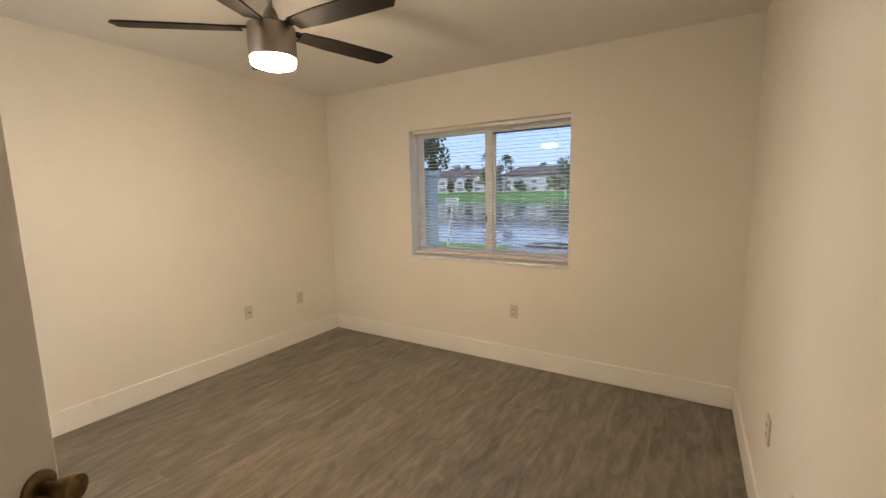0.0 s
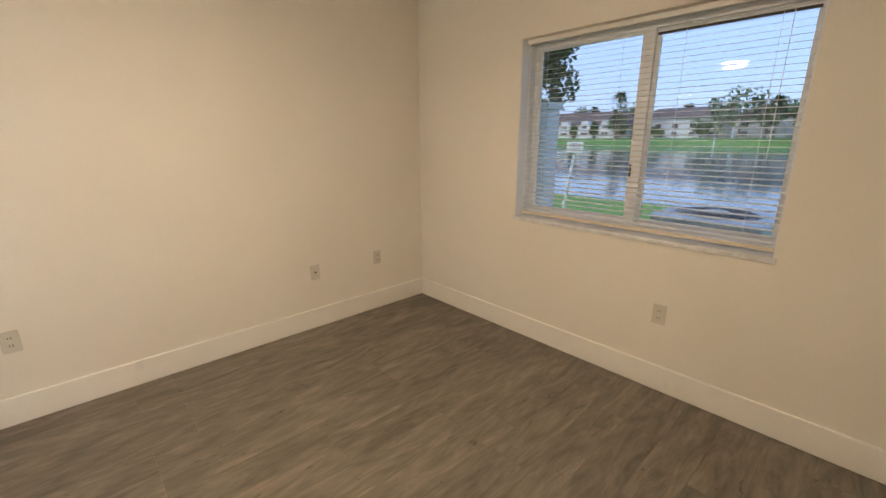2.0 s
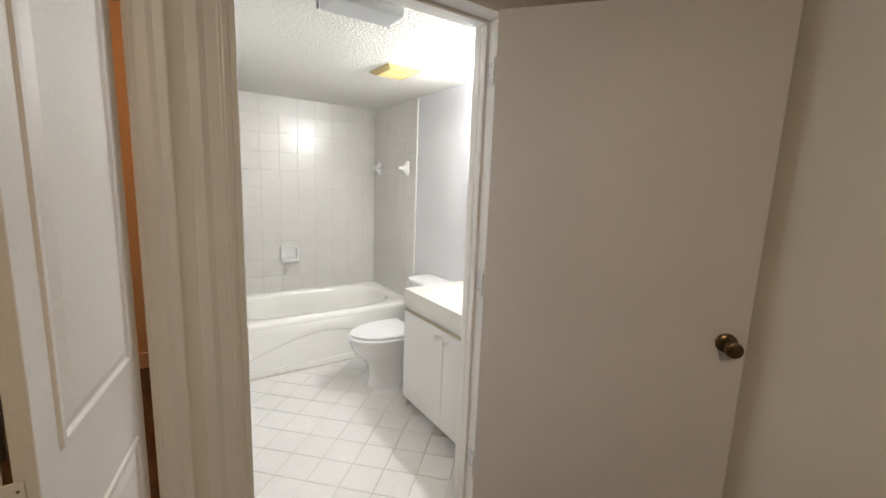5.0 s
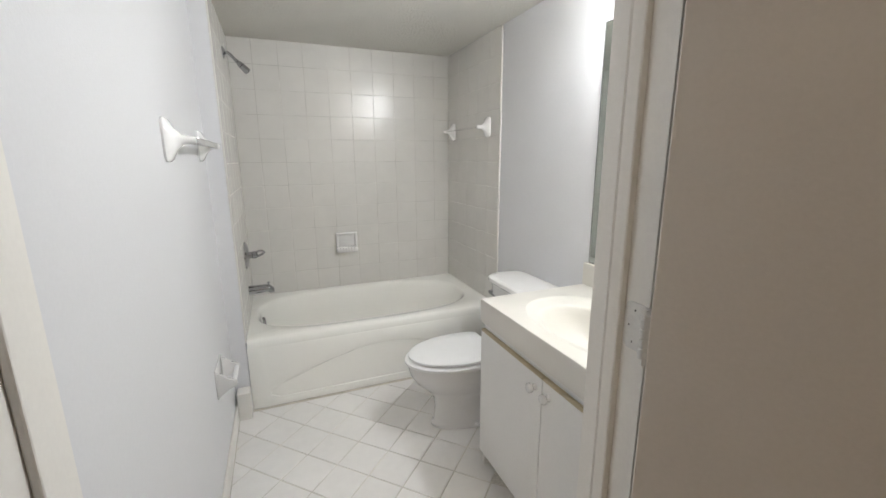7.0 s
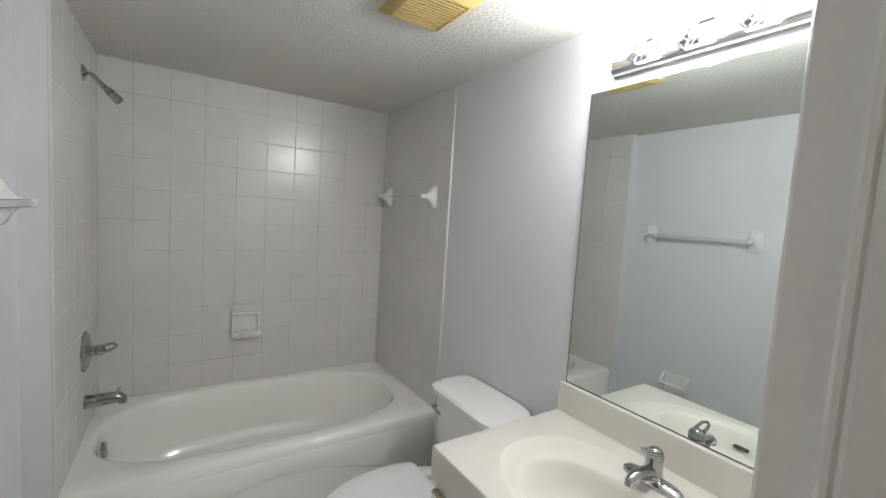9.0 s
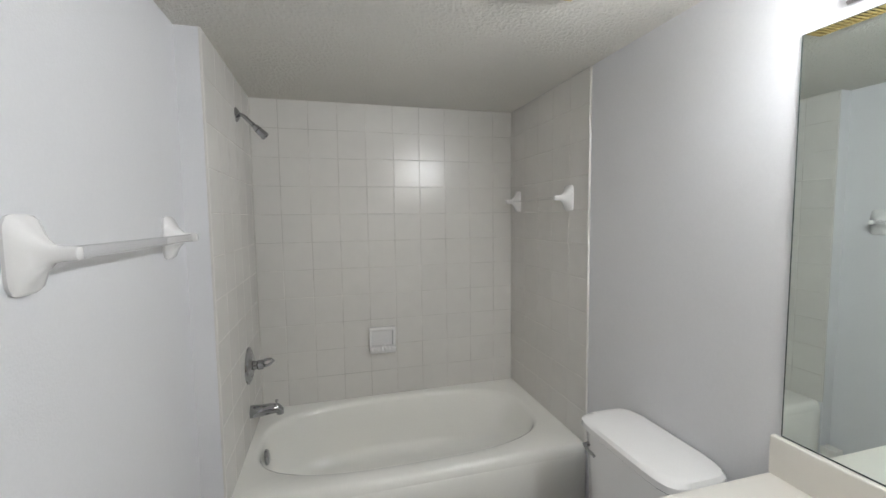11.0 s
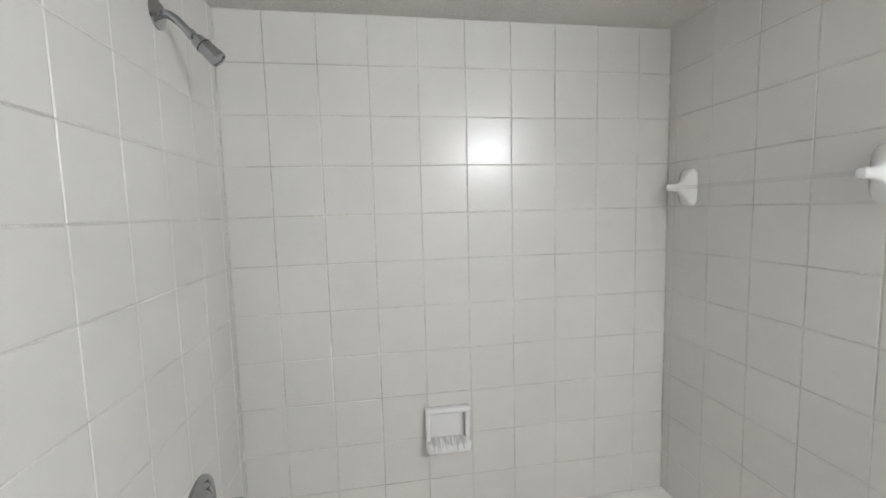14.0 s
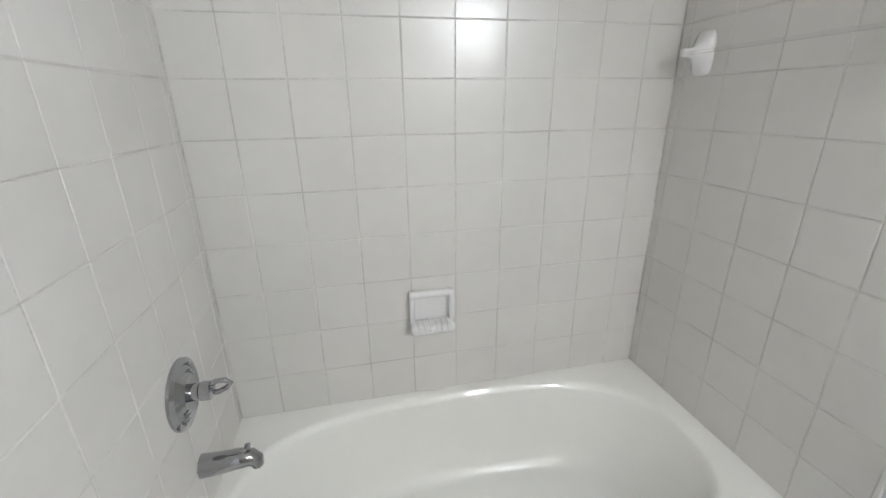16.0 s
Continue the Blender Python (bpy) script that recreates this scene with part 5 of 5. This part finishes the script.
part("fan_motor_cap", lathe([(0, 0.02), (0.10, 0.018), (0.10, 0.0), (0, 0.0)], 24, at(ax, ay, az + 0.008)), M_SIGN, ac, "pale round motor cap", True)

sg = thing("warning_sign", (-5.13, 9.0, GZ), "small white lakeside sign on a tilted white post", "sign")
part("post", tube([(-5.34, 9.02, -0.3), (-5.10, 9.02, 1.28)], 0.035, 8), M_SIGN, sg)
part("board", box(-5.29, -4.91, 8.96, 8.98, 1.165, 1.385, 0.004), M_SIGN, sg)
for i, (w, z) in enumerate(((0.20, 1.345), (0.28, 1.300), (0.24, 1.255), (0.26, 1.21))):
    part("text_bar", box(-5.09 - w / 2, -5.09 + w / 2, 8.954, 8.959, z - 0.009, z + 0.009), M_SIGNINK, sg)
marker = thing("lake_marker", (-27, 101.5, LZ0), "slim white marker post at far lake edge", "post")
part("post", tube([(-27, 103.5, -0.6), (-27, 103.5, 1.6)], 0.14, 8), M_SIGN, marker)

# patio post and shrub beside the window
pst = thing("patio_post", (-2.70, 4.2, GZ), "pale stucco patio post beside the window", "post")
part("shaft", box(-2.80, -2.60, 4.1, 4.3, GZ, 1.70, 0.01), M_POST, pst)
part("cap", box(-2.82, -2.58, 4.08, 4.32, 1.70, 1.76, 0.008), M_POST, pst)
vine = thing("climbing_plant", (-2.9, 4.6, GZ), "leafy green climber above the patio post", "plant")
rnd = random.Random(5)
part("stem", tube([(-2.95, 4.55, GZ), (-2.92, 4.56, 0.9), (-2.80, 4.45, 1.75), (-2.72, 4.4, 2.4)], [0.03, 0.025, 0.02, 0.012], 8), M_BARK, vine)
vb = bmesh.new()
leaf_cloud(vb, (-2.87, 4.50, 2.15), (0.30, 0.25, 0.46), 1900, 0.030, rnd)
part("leaves", vb, M_LEAF, vine)
solid("eave", box(-4.2, 0.9, 3.52, 4.15, 2.62, 2.74, 0.01), M_STUCCO, "white stucco roof eave over the window", "eave", "structure")

# ---- floor and wall pieces ----
BOX_CACHE = {}


def plate_mesh(name, w, h, t, e, mat):
    """A thin plate with an eased top edge, w along x, h along y."""
    key = (name, round(w, 3), round(h, 3))
    if key not in BOX_CACHE:
        def lp(i, z):
            return [(-w / 2 + i, -h / 2 + i, z), (w / 2 - i, -h / 2 + i, z), (w / 2 - i, h / 2 - i, z), (-w / 2 + i, h / 2 - i, z)]
        bm = rings([lp(0, 0), lp(0, t - e), lp(e, t)], False, True)
        me = finish(bm, name, False)
        me.materials.append(mat)
        BOX_CACHE[key] = me
    return BOX_CACHE[key]


def piece(name, me, parent, m):
    ob = new(name, me)
    ob.parent = parent
    ob.matrix_basis = m
    return ob


# vinyl planks along y, staggered
PW, PL = 0.182, 1.22
rnd = random.Random(11)


def lay_planks(x0, x1, y0, y1):
    x = x0
    while x < x1 - 0.01:
        w = min(PW, x1 - x)
        y = y0 - rnd.choice((0.1, 0.33, 0.55, 0.8, 1.0))
        while y < y1 - 0.01:
            a, b = max(y, y0), min(y + PL, y1)
            if b - a > 0.02:
                piece("plank", plate_mesh("plank", w - 0.0005, b - a - 0.0004, 0.006, 0.0004, M_PLANK), floor, pose(x + w / 2, (a + b) / 2, -0.006))
            y += PL
        x += PW


lay_planks(XW + 0.002, XE - 0.002, -0.445, YN - 0.002)
lay_planks(CX0 + 0.002, CX1 - 0.002, -0.65, -0.445)
lay_planks(-1.763, -0.755, -2.9, -0.65)
lay_planks(EX0 + 0.02, EX1 - 0.02, -2.08, -0.445)


def wall_tiles(parent, us, vs, place, holes=()):
    for u0, u1 in zip(us, us[1:]):
        for v0, v1 in zip(vs, vs[1:]):
            if any(u0 < hu < u1 and v0 < hv < v1 for hu, hv in holes):
                continue
            g = 0.0008
            me = plate_mesh("tile", u1 - u0 - 2 * g, v1 - v0 - 2 * g, 0.008, 0.0022, M_TILE)
            tilt = pose(0, 0, 0, rnd.uniform(-0.15, 0.15), rnd.uniform(-0.15, 0.15), 0)
            piece("tile", me, parent, place((u0 + u1) / 2, (v0 + v1) / 2) @ tilt)


def joints(a, b, first, pitch):
    out = [a]
    k = first
    while k > a + 0.02:
        k -= pitch
    while k < b - 0.012:
        if k > a + 0.012:
            out.append(k)
        k += pitch
    return out + [b]


PITCH = 0.157
zs = joints(0.414, H2 - 0.001, 1.508, PITCH)
back = solid("tile_bed_back", box(BW + 0.001, TE - 0.001, BS, BS + 0.0068, 0.412, H2 - 0.0005), M_GROUT, "white square wall tiles with grey grout", "tile wall", "structure")
wall_tiles(back, joints(BW + 0.009, TE - 0.009, -2.579, PITCH), zs, lambda u, v: at(u, BS, v, Matrix.Rotation(radians(-90), 4, "X") @ Matrix.Rotation(radians(180), 4, "Z")))
west = solid("tile_bed_west", box(BW, BW + 0.0065, BS + 0.0065, JOG - 0.012, 0.412, H2 - 0.0005), M_GROUT, "white square wall tiles beside the bathtub", "tile wall", "structure")
wall_tiles(west, joints(BS + 0.0095, JOG - 0.012, -2.455, PITCH), zs, lambda u, v: at(BW, u, v, Matrix.Rotation(radians(90), 4, "Y") @ Matrix.Rotation(radians(90), 4, "Z")))
east = solid("tile_bed_east", box(TE - 0.0065, TE, BS + 0.0065, JOG - 0.006, 0.412, H2 - 0.0005), M_GROUT, "white square wall tiles behind the tub taps", "tile wall", "structure")
wall_tiles(east, joints(BS + 0.0095, JOG - 0.006, -2.455, PITCH), zs, lambda u, v: at(TE, u, v, Matrix.Rotation(radians(-90), 4, "Y") @ Matrix.Rotation(radians(90), 4, "Z")))


# diagonal floor tiles, cut at the walls
def clip(poly, ax_, lim, keep):
    out = []
    for i, p in enumerate(poly):
        q = poly[(i + 1) % len(poly)]
        a, b = keep * (p[ax_] - lim), keep * (q[ax_] - lim)
        if a >= 0:
            out.append(p)
        if a * b < 0:
            t = a / (a - b)
            out.append((p[0] + (q[0] - p[0]) * t, p[1] + (q[1] - p[1]) * t))
    return out


S, G = 0.170, 0.0022
c45 = math.sqrt(0.5)
for i in range(-16, 17):
    for j in range(-16, 17):
        u, v = i * S, j * S
        q = [(u + G, v + G), (u + S - G, v + G), (u + S - G, v + S - G), (u + G, v + S - G)]
        q = [(-2.455 + (a - b) * c45, -2.056 + (a + b) * c45) for a, b in q]
        for ax_, lim, keep in ((0, BW + 0.004, 1), (0, BE - 0.014, -1), (1, -2.28, 1), (1, -0.50, -1)):
            q = clip(q, ax_, lim, keep)
            if len(q) < 3:
                break
        if len(q) < 3:
            continue
        mx, my = sum(p[0] for p in q) / len(q), sum(p[1] for p in q) / len(q)
        if max(p[0] for p in q) - min(p[0] for p in q) < 0.02 or max(p[1] for p in q) - min(p[1] for p in q) < 0.02:
            continue
        if mx < -3.03 and my > -1.46:
            continue
        lowr = [(a - mx, b - my, 0.0) for a, b in q]
        topr = [((a - mx) * (1 - 0.0015 / S * 2), (b - my) * (1 - 0.0015 / S * 2), 0.0032) for a, b in q]
        me = finish(rings([lowr, topr], False, True), "floor_tile", False)
        me.materials.append(M_FTILE)
        piece("floor_tile", me, bathfloor, pose(mx, my, 0.0008, rnd.uniform(-0.15, 0.15), rnd.uniform(-0.15, 0.15), 0))
